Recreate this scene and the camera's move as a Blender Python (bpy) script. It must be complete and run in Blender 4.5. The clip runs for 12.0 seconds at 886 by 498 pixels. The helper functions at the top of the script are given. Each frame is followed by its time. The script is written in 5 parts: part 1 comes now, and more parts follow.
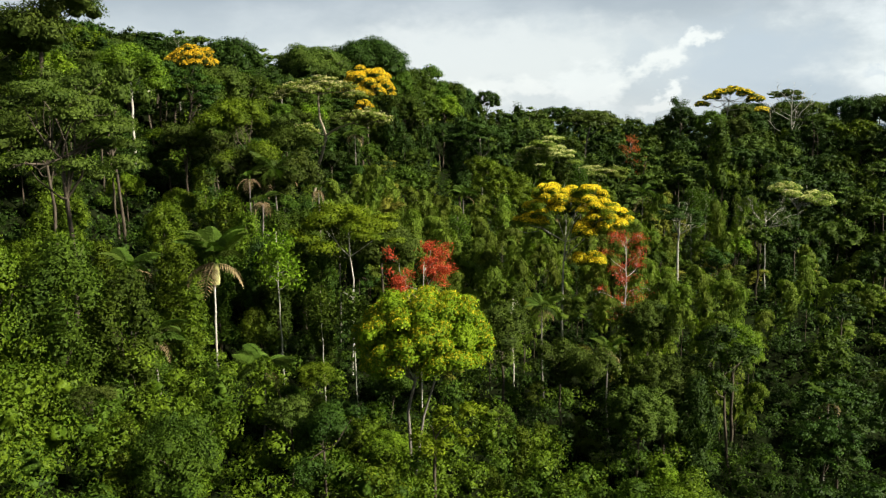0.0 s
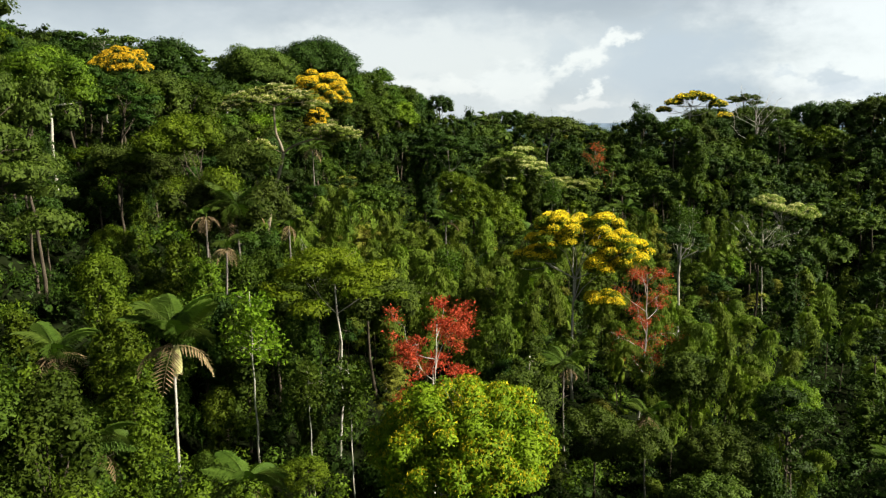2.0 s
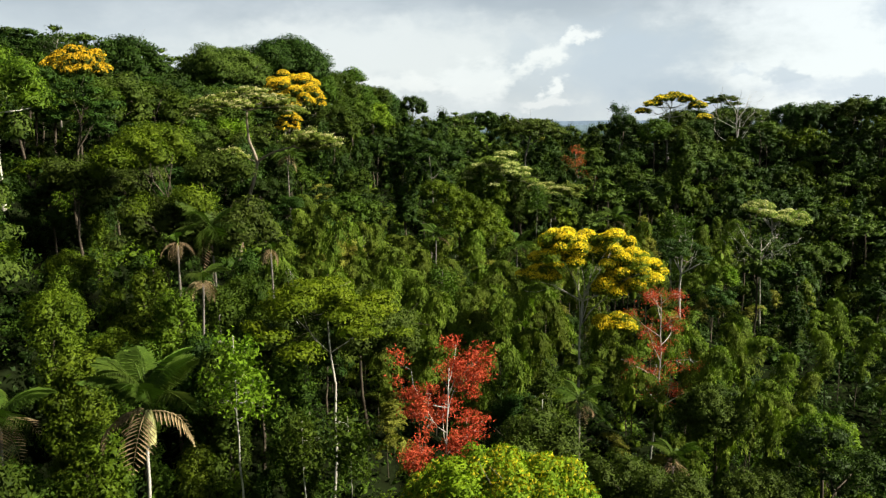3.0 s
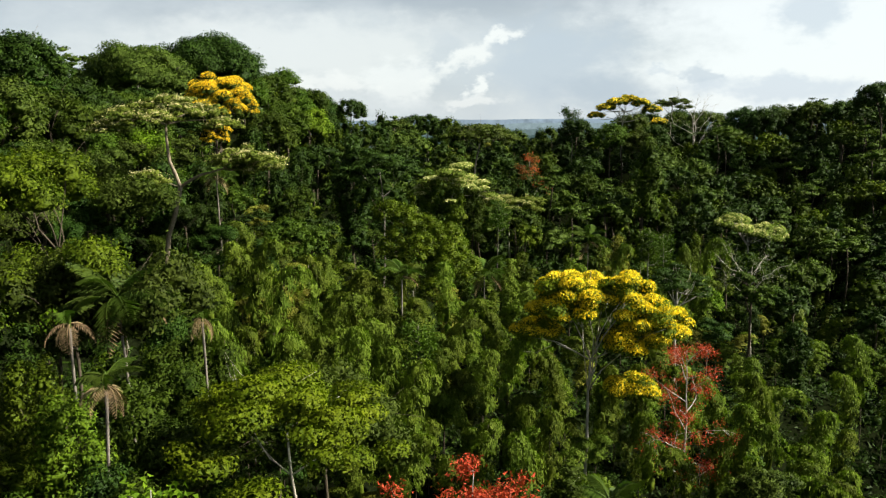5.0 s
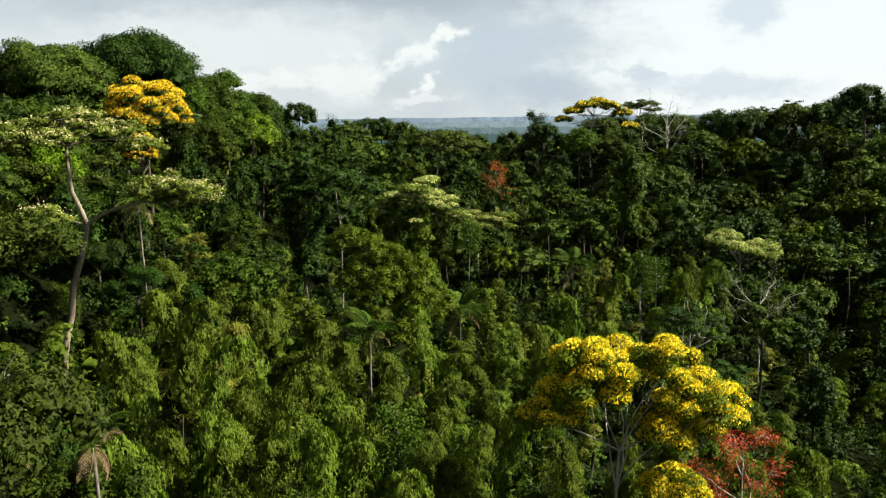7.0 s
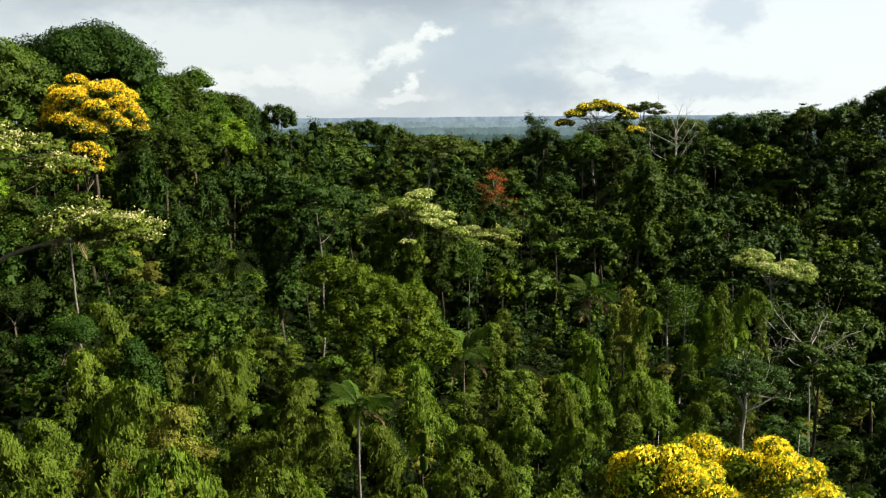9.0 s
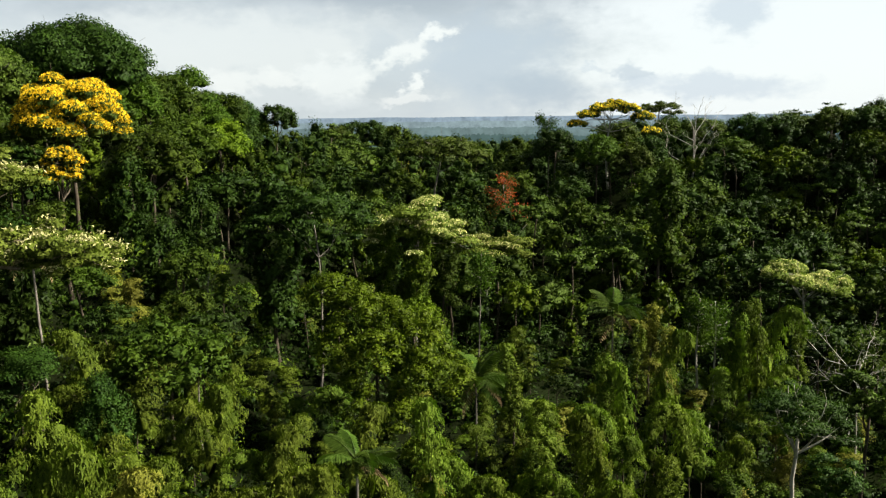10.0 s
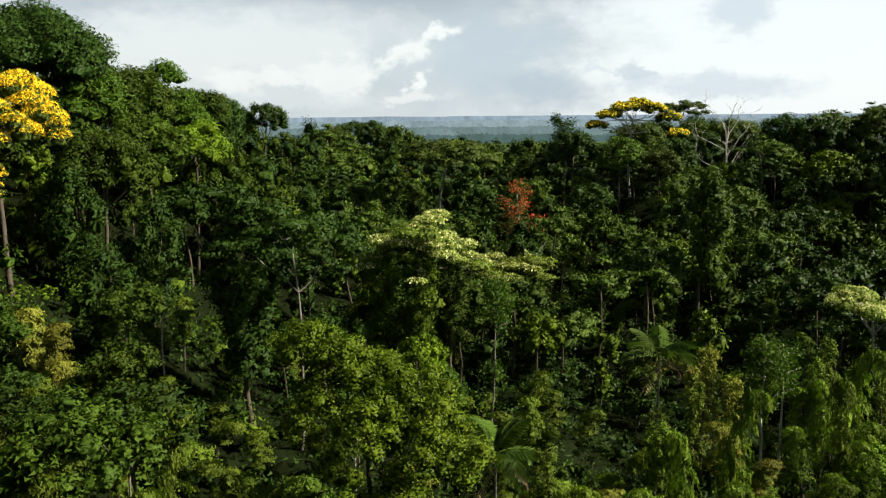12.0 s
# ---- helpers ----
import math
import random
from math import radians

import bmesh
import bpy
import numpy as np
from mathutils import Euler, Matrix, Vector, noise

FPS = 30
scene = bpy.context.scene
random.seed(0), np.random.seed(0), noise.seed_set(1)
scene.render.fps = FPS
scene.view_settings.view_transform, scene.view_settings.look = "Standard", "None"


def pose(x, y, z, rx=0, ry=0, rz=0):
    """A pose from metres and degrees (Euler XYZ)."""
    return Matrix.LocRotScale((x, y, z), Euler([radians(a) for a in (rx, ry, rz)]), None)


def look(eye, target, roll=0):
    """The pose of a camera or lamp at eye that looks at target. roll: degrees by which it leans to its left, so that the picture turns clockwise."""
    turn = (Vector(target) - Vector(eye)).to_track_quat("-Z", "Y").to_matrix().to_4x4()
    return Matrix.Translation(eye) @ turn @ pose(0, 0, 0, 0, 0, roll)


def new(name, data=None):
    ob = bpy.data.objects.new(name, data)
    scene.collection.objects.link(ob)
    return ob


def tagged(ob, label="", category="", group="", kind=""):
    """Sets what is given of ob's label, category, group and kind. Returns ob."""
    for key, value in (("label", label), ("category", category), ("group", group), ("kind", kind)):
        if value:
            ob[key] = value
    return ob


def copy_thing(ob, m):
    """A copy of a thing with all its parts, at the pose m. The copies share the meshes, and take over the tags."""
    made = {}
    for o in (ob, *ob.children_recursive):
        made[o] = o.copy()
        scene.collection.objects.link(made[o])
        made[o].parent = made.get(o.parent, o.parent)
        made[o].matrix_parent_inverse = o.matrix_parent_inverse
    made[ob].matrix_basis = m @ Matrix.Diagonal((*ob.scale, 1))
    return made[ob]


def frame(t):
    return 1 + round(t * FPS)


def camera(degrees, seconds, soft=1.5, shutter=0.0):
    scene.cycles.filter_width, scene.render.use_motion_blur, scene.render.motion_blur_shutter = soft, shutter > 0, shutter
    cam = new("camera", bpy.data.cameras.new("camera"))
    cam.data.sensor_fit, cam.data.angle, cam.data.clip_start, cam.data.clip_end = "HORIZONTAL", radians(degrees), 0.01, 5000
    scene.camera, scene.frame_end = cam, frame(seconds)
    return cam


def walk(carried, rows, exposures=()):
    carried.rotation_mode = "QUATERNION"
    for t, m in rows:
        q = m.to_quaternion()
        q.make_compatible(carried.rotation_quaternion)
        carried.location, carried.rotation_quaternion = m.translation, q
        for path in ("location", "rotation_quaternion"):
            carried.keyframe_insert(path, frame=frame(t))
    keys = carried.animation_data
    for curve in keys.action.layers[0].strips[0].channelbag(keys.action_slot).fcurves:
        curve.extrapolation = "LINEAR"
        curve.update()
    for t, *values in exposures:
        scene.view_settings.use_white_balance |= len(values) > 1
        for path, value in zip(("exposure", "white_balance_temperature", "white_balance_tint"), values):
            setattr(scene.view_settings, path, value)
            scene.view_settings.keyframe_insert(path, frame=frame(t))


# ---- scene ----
cam = camera(58.0, 12.0, 1.25)
PATH = [
    (0, (-1.748, -0.209, 49.6), (-1.689, 1.765, 49.285), -0.3),
    (0.5, (-3.671, 4.152, 50.188), (-3.568, 6.124, 49.872), -0.3),
    (1, (-5.492, 8.651, 50.848), (-5.345, 10.621, 50.532), -0.4),
    (1.5, (-7.224, 13.28, 51.462), (-7.032, 15.245, 51.146), -0.4),
    (2, (-8.704, 18.021, 52.04), (-8.467, 19.982, 51.721), -0.4),
    (2.5, (-10.05, 22.725, 52.606), (-9.768, 24.679, 52.285), -0.4),
    (3, (-11.258, 27.513, 53.266), (-10.929, 29.459, 52.941), -0.4),
    (5, (-12.469, 46.534, 55.143), (-11.964, 48.441, 54.813), -0.5),
    (5.5, (-12.172, 51.025, 55.617), (-11.624, 52.92, 55.285), -0.6),
    (6, (-11.717, 55.596, 56.086), (-11.133, 57.48, 55.754), -0.6),
    (6.5, (-11.058, 60.092, 56.486), (-10.45, 61.967, 56.151), -0.6),
    (7, (-10.297, 64.486, 56.912), (-9.671, 66.355, 56.576), -0.7),
    (9, (-6.55, 81.331, 57.811), (-5.886, 83.187, 57.473), -0.5),
    (9.5, (-5.367, 85.636, 57.924), (-4.703, 87.492, 57.587), -0.5),
    (10, (-4.055, 89.798, 57.951), (-3.403, 91.658, 57.613), -0.6),
    (10.5, (-2.744, 94.088, 57.984), (-2.093, 95.949, 57.646), -0.5),
    (11, (-1.381, 98.422, 58.012), (-0.734, 100.284, 57.674), -0.5),
    (11.5, (0.007, 102.789, 58.036), (0.653, 104.651, 57.697), -0.5),
    (12, (1.368, 107.113, 58.065), (2.014, 108.975, 57.725), -0.5),
]
walk(cam, [(t, look(eye, target, roll)) for t, eye, target, roll in PATH])

# ---- light ----
SUN_AZ, SUN_EL = 109.0, 37.0          # degrees clockwise from +y, and above the horizon
world = bpy.data.worlds.new("sky")
scene.world = world
world.use_nodes = True


def tree_of(nt):
    """Short makers of nodes and links for a node tree."""
    def node(kind, **props):
        n = nt.nodes.new(kind)
        for k, v in props.items():
            if k == "operation":
                n.operation = v
            elif k == "blend_type":
                n.blend_type = v
            elif k == "data_type":
                n.data_type = v
            elif k == "interpolation_type":
                n.interpolation_type = v
            elif k == "sky_type":
                n.sky_type = v
            elif k == "sun_disc":
                n.sun_disc = v
            elif k == "sun_elevation":
                n.sun_elevation = v
            elif k == "sun_rotation":
                n.sun_rotation = v
            elif k == "use_clamp":
                n.use_clamp = v
            else:
                n.inputs[k].default_value = v
        return n
    return node, nt.links.new


def mathn(node, link, op, a, b=None, c=None, clampit=False):
    n = node("ShaderNodeMath", operation=op, use_clamp=clampit)
    for i, v in enumerate((a, b, c)):
        if v is None:
            continue
        if isinstance(v, (int, float)):
            n.inputs[i].default_value = v
        else:
            link(v, n.inputs[i])
    return n.outputs[0]


def mixc(node, link, fac, a, b, blend="MIX"):
    n = node("ShaderNodeMix", data_type="RGBA", blend_type=blend)
    for s, v in ((n.inputs["Factor"], fac), (n.inputs[6], a), (n.inputs[7], b)):
        if isinstance(v, (int, float)):
            s.default_value = v
        elif isinstance(v, tuple):
            s.default_value = (*v, 1) if len(v) == 3 else v
        else:
            link(v, s)
    return n.outputs[2]


def build_sky():
    nt = world.node_tree
    nt.nodes.clear()
    node, link = tree_of(nt)
    out, bg = node("ShaderNodeOutputWorld"), node("ShaderNodeBackground", Strength=0.343)
    link(bg.outputs[0], out.inputs[0])
    sky = node("ShaderNodeTexSky", sky_type="NISHITA", sun_disc=False, sun_elevation=radians(SUN_EL), sun_rotation=radians(SUN_AZ))
    dim = mixc(node, link, 1.0, sky.outputs[0], (0.11, 0.11, 0.11), "MULTIPLY")
    co = node("ShaderNodeTexCoord")
    sep = node("ShaderNodeSeparateXYZ")
    link(co.outputs["Generated"], sep.inputs[0])
    az = mathn(node, link, "MULTIPLY", mathn(node, link, "ARCTAN2", sep.outputs[0], sep.outputs[1]), 57.2958)
    el = mathn(node, link, "MULTIPLY", mathn(node, link, "ARCSINE", sep.outputs[2]), 57.2958)
    # cloud field: stretched sideways near the horizon
    cb = node("ShaderNodeCombineXYZ")
    link(mathn(node, link, "MULTIPLY", az, 0.05), cb.inputs[0])
    link(mathn(node, link, "MULTIPLY", el, 0.13), cb.inputs[1])
    big = node("ShaderNodeTexNoise", Scale=1.3, Detail=6.0, Roughness=0.52)
    link(cb.outputs[0], big.inputs["Vector"])
    fine = node("ShaderNodeTexNoise", Scale=5.5, Detail=7.0, Roughness=0.6)
    link(cb.outputs[0], fine.inputs["Vector"])
    cp = node("ShaderNodeCombineXYZ")
    link(mathn(node, link, "MULTIPLY", az, 0.16), cp.inputs[0])
    link(mathn(node, link, "MULTIPLY", el, 0.24), cp.inputs[1])
    puff = node("ShaderNodeTexNoise", Scale=2.2, Detail=7.0, Roughness=0.56)
    link(cp.outputs[0], puff.inputs["Vector"])
    wob = mathn(node, link, "SUBTRACT", mathn(node, link, "MULTIPLY_ADD", fine.outputs[0], 0.4, mathn(node, link, "MULTIPLY", puff.outputs[0], 0.9)), 0.65)

    # the rims of the clouds wander
    rag = []
    for k, (size, reach) in enumerate(((0.22, 5.0), (0.75, 2.2), (2.4, 0.9))):
        cw = node("ShaderNodeCombineXYZ")
        link(mathn(node, link, "MULTIPLY", az, size), cw.inputs[0])
        link(mathn(node, link, "MULTIPLY", el, size * 1.5), cw.inputs[1])
        cw.inputs[2].default_value = 3.7 * k
        n = node("ShaderNodeTexNoise", Scale=1.0, Detail=3.0, Roughness=0.6)
        link(cw.outputs[0], n.inputs["Vector"])
        sp = node("ShaderNodeSeparateColor")
        link(n.outputs[1], sp.inputs[0])
        rag.append([mathn(node, link, "MULTIPLY", mathn(node, link, "SUBTRACT", sp.outputs[i], 0.5), reach * (1.0, 0.5)[i]) for i in (0, 1)])
    azw = mathn(node, link, "ADD", mathn(node, link, "ADD", az, rag[0][0]), mathn(node, link, "ADD", rag[1][0], rag[2][0]))
    elw = mathn(node, link, "ADD", mathn(node, link, "ADD", el, rag[0][1]), mathn(node, link, "ADD", rag[1][1], rag[2][1]))

    def blob(az0, el0, ra, re, tilt=0.0, wobble=0.9, soft=1.4, hard=0.45):
        da = mathn(node, link, "SUBTRACT", azw, az0)
        de = mathn(node, link, "SUBTRACT", elw, el0)
        u = mathn(node, link, "DIVIDE", mathn(node, link, "MULTIPLY_ADD", de, tilt, da), ra)
        v = mathn(node, link, "DIVIDE", mathn(node, link, "MULTIPLY_ADD", da, -tilt, de), re)
        r = mathn(node, link, "SQRT", mathn(node, link, "ADD", mathn(node, link, "MULTIPLY", u, u), mathn(node, link, "MULTIPLY", v, v)))
        r = mathn(node, link, "MULTIPLY_ADD", wob, wobble, r)
        m = node("ShaderNodeMapRange", interpolation_type="SMOOTHSTEP")
        link(r, m.inputs[0])
        for i, x in ((1, soft), (2, hard), (3, 0.0), (4, 1.0)):
            m.inputs[i].default_value = x
        return m.outputs[0]

    def ramp(value, lo, hi):
        m = node("ShaderNodeMapRange", interpolation_type="SMOOTHSTEP")
        link(value, m.inputs[0])
        m.inputs[1].default_value, m.inputs[2].default_value = lo, hi
        return m.outputs[0]

    low = mathn(node, link, "SUBTRACT", 1.0, ramp(el, 4.0, 9.5))
    c = mixc(node, link, ramp(mathn(node, link, "MULTIPLY_ADD", wob, 0.25, big.outputs[0]), 0.36, 0.66), (0.42, 0.47, 0.52), (0.72, 0.75, 0.77))
    c = mixc(node, link, mathn(node, link, "MULTIPLY", low, 0.7), c, (0.74, 0.78, 0.79))
    # the bright break in the cloud towards the sun's side
    c = mixc(node, link, mathn(node, link, "MULTIPLY", ramp(mathn(node, link, "MULTIPLY_ADD", wob, 16.0, az), 24.0, 35.0), 0.92), c, (1.0, 1.02, 1.01))
    # (azimuth, elevation, half-width, half-height, tilt, wobble, soft rim, hard rim, weight, colour)
    for *shape, weight, tint in (
            (4.0, 4.3, 13.0, 2.6, 0.0, 1.6, 1.4, 0.45, 0.80, (0.90, 0.91, 0.89)),
            (-16.0, 5.0, 8.0, 2.0, 0.1, 2.0, 1.5, 0.3, 0.45, (0.56, 0.61, 0.66)),
            (22.5, 3.4, 5.5, 3.4, 0.0, 1.4, 1.4, 0.35, 0.85, (0.58, 0.65, 0.72)),
            (26.5, 1.6, 3.4, 1.5, 0.0, 1.4, 1.5, 0.2, 0.70, (0.50, 0.58, 0.66)),
            (15.2, 3.4, 1.9, 2.4, 0.5, 1.6, 1.3, 0.5, 0.55, (0.60, 0.66, 0.71)),
            (11.6, 2.3, 3.0, 1.3, 0.0, 2.4, 1.3, 0.55, 0.80, (0.96, 0.97, 0.95)),
            (6.8, 2.2, 3.0, 0.8, 0.0, 2.4, 1.3, 0.5, 0.75, (0.98, 0.98, 0.95)),
            (9.0, 0.9, 6.0, 0.7, 0.0, 2.0, 1.4, 0.5, 0.60, (0.80, 0.83, 0.84)),
            (16.9, 4.0, 3.7, 0.70, 0.62, 1.6, 1.5, 0.35, 0.80, (1.02, 1.02, 0.98)),
            (19.2, 5.6, 1.3, 0.6, 0.5, 1.4, 1.4, 0.45, 0.85, (1.02, 1.02, 0.98)),
            (17.5, 1.9, 1.1, 0.5, 0.5, 1.6, 1.4, 0.45, 0.85, (1.02, 1.02, 0.99)),
            (16.8, 0.95, 2.4, 0.40, 0.0, 2.0, 1.3, 0.5, 0.75, (0.94, 0.94, 0.92)),
            (37.0, 1.6, 6.2, 0.95, -0.05, 2.0, 1.3, 0.4, 0.72, (0.66, 0.73, 0.81)),
            (32.6, 2.7, 1.2, 0.60, -0.3, 1.6, 1.3, 0.5, 0.75, (0.62, 0.69, 0.76)),
            (39.2, 6.2, 2.2, 1.5, -0.2, 2.2, 1.4, 0.4, 0.70, (0.64, 0.71, 0.78)),
            (30.0, 3.2, 1.2, 0.35, 0.0, 2.0, 1.3, 0.5, 0.50, (0.66, 0.73, 0.80))):
        c = mixc(node, link, mathn(node, link, "MULTIPLY", blob(*shape), weight), c, tint)
    c = mixc(node, link, mathn(node, link, "MULTIPLY", ramp(mathn(node, link, "MULTIPLY_ADD", wob, 3.0, el), 6.8, 9.5), 0.6), c, (0.47, 0.52, 0.57))
    c = mixc(node, link, 0.9, dim, c)
    # unseen darker cloud added above the view to weaken light in the gaps
    c = mixc(node, link, mathn(node, link, "MULTIPLY", ramp(mathn(node, link, "MULTIPLY_ADD", wob, 8.0, el), 11.0, 36.0), 0.85), c, (0.10, 0.115, 0.14))
    # below the horizon the haze over the land
    c = mixc(node, link, ramp(el, -0.3, -2.0), c, (0.10, 0.13, 0.12))
    c = mixc(node, link, 1.0, c, (0.965, 1.008, 1.02), "MULTIPLY")
    link(c, bg.inputs[0])


build_sky()
scene.view_settings.exposure = 1.60
sun = new("sun", bpy.data.lights.new("sun", "SUN"))
sun.data.energy, sun.data.angle, sun.data.color = 5.0, radians(5), (1.0, 0.93, 0.80)
sun.matrix_world = look((0, 0, 300), (-300 * math.sin(radians(SUN_AZ)), -300 * math.cos(radians(SUN_AZ)), 300 - 300 * math.tan(radians(SUN_EL))))


# ---- materials ----
def leaf_material(name, dark, bright, translucent=0.25, rough=0.6, hue=0.012, scale=0.35, grain=0.5, each=0.3):
    mat = bpy.data.materials.new(name)
    mat.use_nodes = True
    nt = mat.node_tree
    nt.nodes.clear()
    node, link = tree_of(nt)
    out = node("ShaderNodeOutputMaterial")
    geo, info = node("ShaderNodeNewGeometry"), node("ShaderNodeObjectInfo")
    n = node("ShaderNodeTexNoise", Scale=scale, Detail=3.0)
    link(geo.outputs["Position"], n.inputs["Vector"])
    f = mathn(node, link, "ADD", mathn(node, link, "MULTIPLY", geo.outputs["Random Per Island"], each),
              mathn(node, link, "MULTIPLY", mathn(node, link, "SUBTRACT", n.outputs[0], 0.3), 1.1), clampit=True)
    c = mixc(node, link, f, dark, bright)
    hsv = node("ShaderNodeHueSaturation")
    link(c, hsv.inputs["Color"])
    link(mathn(node, link, "MULTIPLY_ADD", info.outputs["Random"], hue * 1.8, 0.5 - hue * 1.3), hsv.inputs["Hue"])
    link(mathn(node, link, "MULTIPLY_ADD", info.outputs["Random"], 0.55, 0.72), hsv.inputs["Value"])
    # leaflets: fine mottling and relief
    g = node("ShaderNodeTexNoise", Scale=6.5, Detail=4.0, Roughness=0.7)
    link(geo.outputs["Position"], g.inputs["Vector"])
    gr = node("ShaderNodeMapRange")
    link(g.outputs[0], gr.inputs[0])
    for i, x in ((1, 0.33), (2, 0.67), (3, 0.35), (4, 1.6)):
        gr.inputs[i].default_value = x
    cc = node("ShaderNodeCombineColor")
    for i in range(3):
        link(gr.outputs[0], cc.inputs[i])
    c = mixc(node, link, grain, hsv.outputs[0], cc.outputs[0], "MULTIPLY")
    p = node("ShaderNodeBsdfPrincipled", Roughness=rough)
    p.inputs["Specular IOR Level"].default_value = 0.06
    link(c, p.inputs["Base Color"])
    bp = node("ShaderNodeBump", Strength=0.3, Distance=0.08)
    link(g.outputs[0], bp.inputs["Height"])
    link(bp.outputs[0], p.inputs["Normal"])
    t = node("ShaderNodeBsdfTranslucent")
    link(mixc(node, link, 1.0, c, (1.0, 1.25, 0.55), "MULTIPLY"), t.inputs[0])
    m = node("ShaderNodeMixShader")
    m.inputs[0].default_value = translucent
    link(p.outputs[0], m.inputs[1])
    link(t.outputs[0], m.inputs[2])
    link(m.outputs[0], out.inputs[0])
    return mat


def rough_material(name, a, b, scale=2.0, rough=0.85, bump=0.4, stretch=(1, 1, 0.25)):
    mat = bpy.data.materials.new(name)
    mat.use_nodes = True
    nt = mat.node_tree
    node, link = tree_of(nt)
    p = nt.nodes["Principled BSDF"]
    co, mp = node("ShaderNodeTexCoord"), node("ShaderNodeMapping")
    mp.inputs["Scale"].default_value = stretch
    link(co.outputs["Object"], mp.inputs[0])
    n1 = node("ShaderNodeTexNoise", Scale=scale, Detail=6.0, Roughness=0.6)
    n2 = node("ShaderNodeTexNoise", Scale=scale * 7, Detail=4.0)
    link(mp.outputs[0], n1.inputs[0])
    link(mp.outputs[0], n2.inputs[0])
    f = mathn(node, link, "MULTIPLY_ADD", mathn(node, link, "SUBTRACT", n2.outputs[0], 0.5), 0.7, n1.outputs[0], clampit=True)
    m = node("ShaderNodeMapRange")
    link(f, m.inputs[0])
    m.inputs[1].default_value, m.inputs[2].default_value = 0.3, 0.7
    link(mixc(node, link, m.outputs[0], a, b), p.inputs["Base Color"])
    p.inputs["Roughness"].default_value = rough
    p.inputs["Specular IOR Level"].default_value = 0.0 if rough > 0.9 else 0.1
    bp = node("ShaderNodeBump", Strength=bump, Distance=0.05)
    link(n2.outputs[0], bp.inputs["Height"])
    link(bp.outputs[0], p.inputs["Normal"])
    return mat


LEAF_MID = leaf_material("leaf_mid_green", (0.0110, 0.0276, 0.0031), (0.0741, 0.1228, 0.0100))
LEAF_DARK = leaf_material("leaf_dark_green", (0.0068, 0.0187, 0.0029), (0.0380, 0.0749, 0.0079), 0.15, 0.55)
LEAF_BRIGHT = leaf_material("leaf_bright_green", (0.0254, 0.0578, 0.0032), (0.1535, 0.2310, 0.0110), 0.25)
LEAF_OLIVE = leaf_material("leaf_olive_green", (0.0167, 0.0331, 0.0046), (0.0844, 0.1210, 0.0161))
LEAF_VINE = leaf_material("leaf_vine_green", (0.0167, 0.0384, 0.0021), (0.1176, 0.1740, 0.0112), 0.22, 0.5)
LEAF_GLOSS = leaf_material("leaf_glossy_climber", (0.0215, 0.0490, 0.0027), (0.1380, 0.2060, 0.0112), 0.22, 0.42)
LEAF_BAMBOO = leaf_material("leaf_bamboo", (0.0370, 0.0680, 0.0060), (0.1340, 0.1800, 0.0165), 0.25, 0.6, 0.012, 0.35, 0.6, 0.25)
LEAF_TAN = leaf_material("leaf_tan_bamboo", (0.076, 0.086, 0.010), (0.190, 0.186, 0.026), 0.2, 0.6, 0.01, 0.35, 0.6, 0.3)
LEAF_PALE = leaf_material("leaf_pale_green", (0.046, 0.074, 0.008), (0.165, 0.205, 0.030), 0.2)
LEAF_LIME = leaf_material("leaf_lime_yellow", (0.0372, 0.082, 0.003), (0.1814, 0.250, 0.009), 0.25)
LEAF_PALM = leaf_material("leaf_palm", (0.0220, 0.0470, 0.0058), (0.0850, 0.1320, 0.0190), 0.2, 0.45, grain=0.4)
DRY = leaf_material("dry_frond", (0.15, 0.11, 0.055), (0.29, 0.22, 0.12), 0.15, 0.7, 0.01)
YELLOW = leaf_material("flower_yellow", (0.66, 0.45, 0.012), (0.88, 0.68, 0.05), 0.2, 0.6, 0.008, grain=0.25)
GOLD = leaf_material("flower_gold", (0.62, 0.38, 0.010), (0.84, 0.60, 0.040), 0.2, 0.6, 0.008, grain=0.25)
SHOOT = leaf_material("young_shoots", (0.26, 0.25, 0.010), (0.60, 0.46, 0.020), 0.25, 0.6, 0.008, grain=0.25)
CREAM = leaf_material("flower_cream", (0.42, 0.40, 0.16), (0.66, 0.62, 0.32), 0.2, 0.6, 0.01, grain=0.25)
RED = leaf_material("flower_red", (0.36, 0.062, 0.018), (0.58, 0.135, 0.045), 0.2, 0.55, 0.008, grain=0.25)
BARK_PALE = rough_material("bark_pale", (0.18, 0.165, 0.13), (0.42, 0.40, 0.34), 3.0)
BARK_TAN = rough_material("bark_tan", (0.11, 0.088, 0.060), (0.27, 0.225, 0.165), 3.0)
BARK = rough_material("bark_brown", (0.030, 0.024, 0.016), (0.085, 0.070, 0.050), 3.0)
BARK_GREY = rough_material("bark_grey", (0.085, 0.075, 0.062), (0.20, 0.18, 0.155), 3.0)
# soil taken down to near black: the shade between trees is in its colour
SHADED_SOIL = rough_material("forest_floor", (0.004, 0.005, 0.002), (0.008, 0.012, 0.004), 0.25, 0.95, 0.8, (1, 1, 1))
FAR_LAND = rough_material("far_woodland", (0.020, 0.038, 0.014), (0.060, 0.088, 0.030), 0.02, 0.95, 1.0, (1, 1, 1))


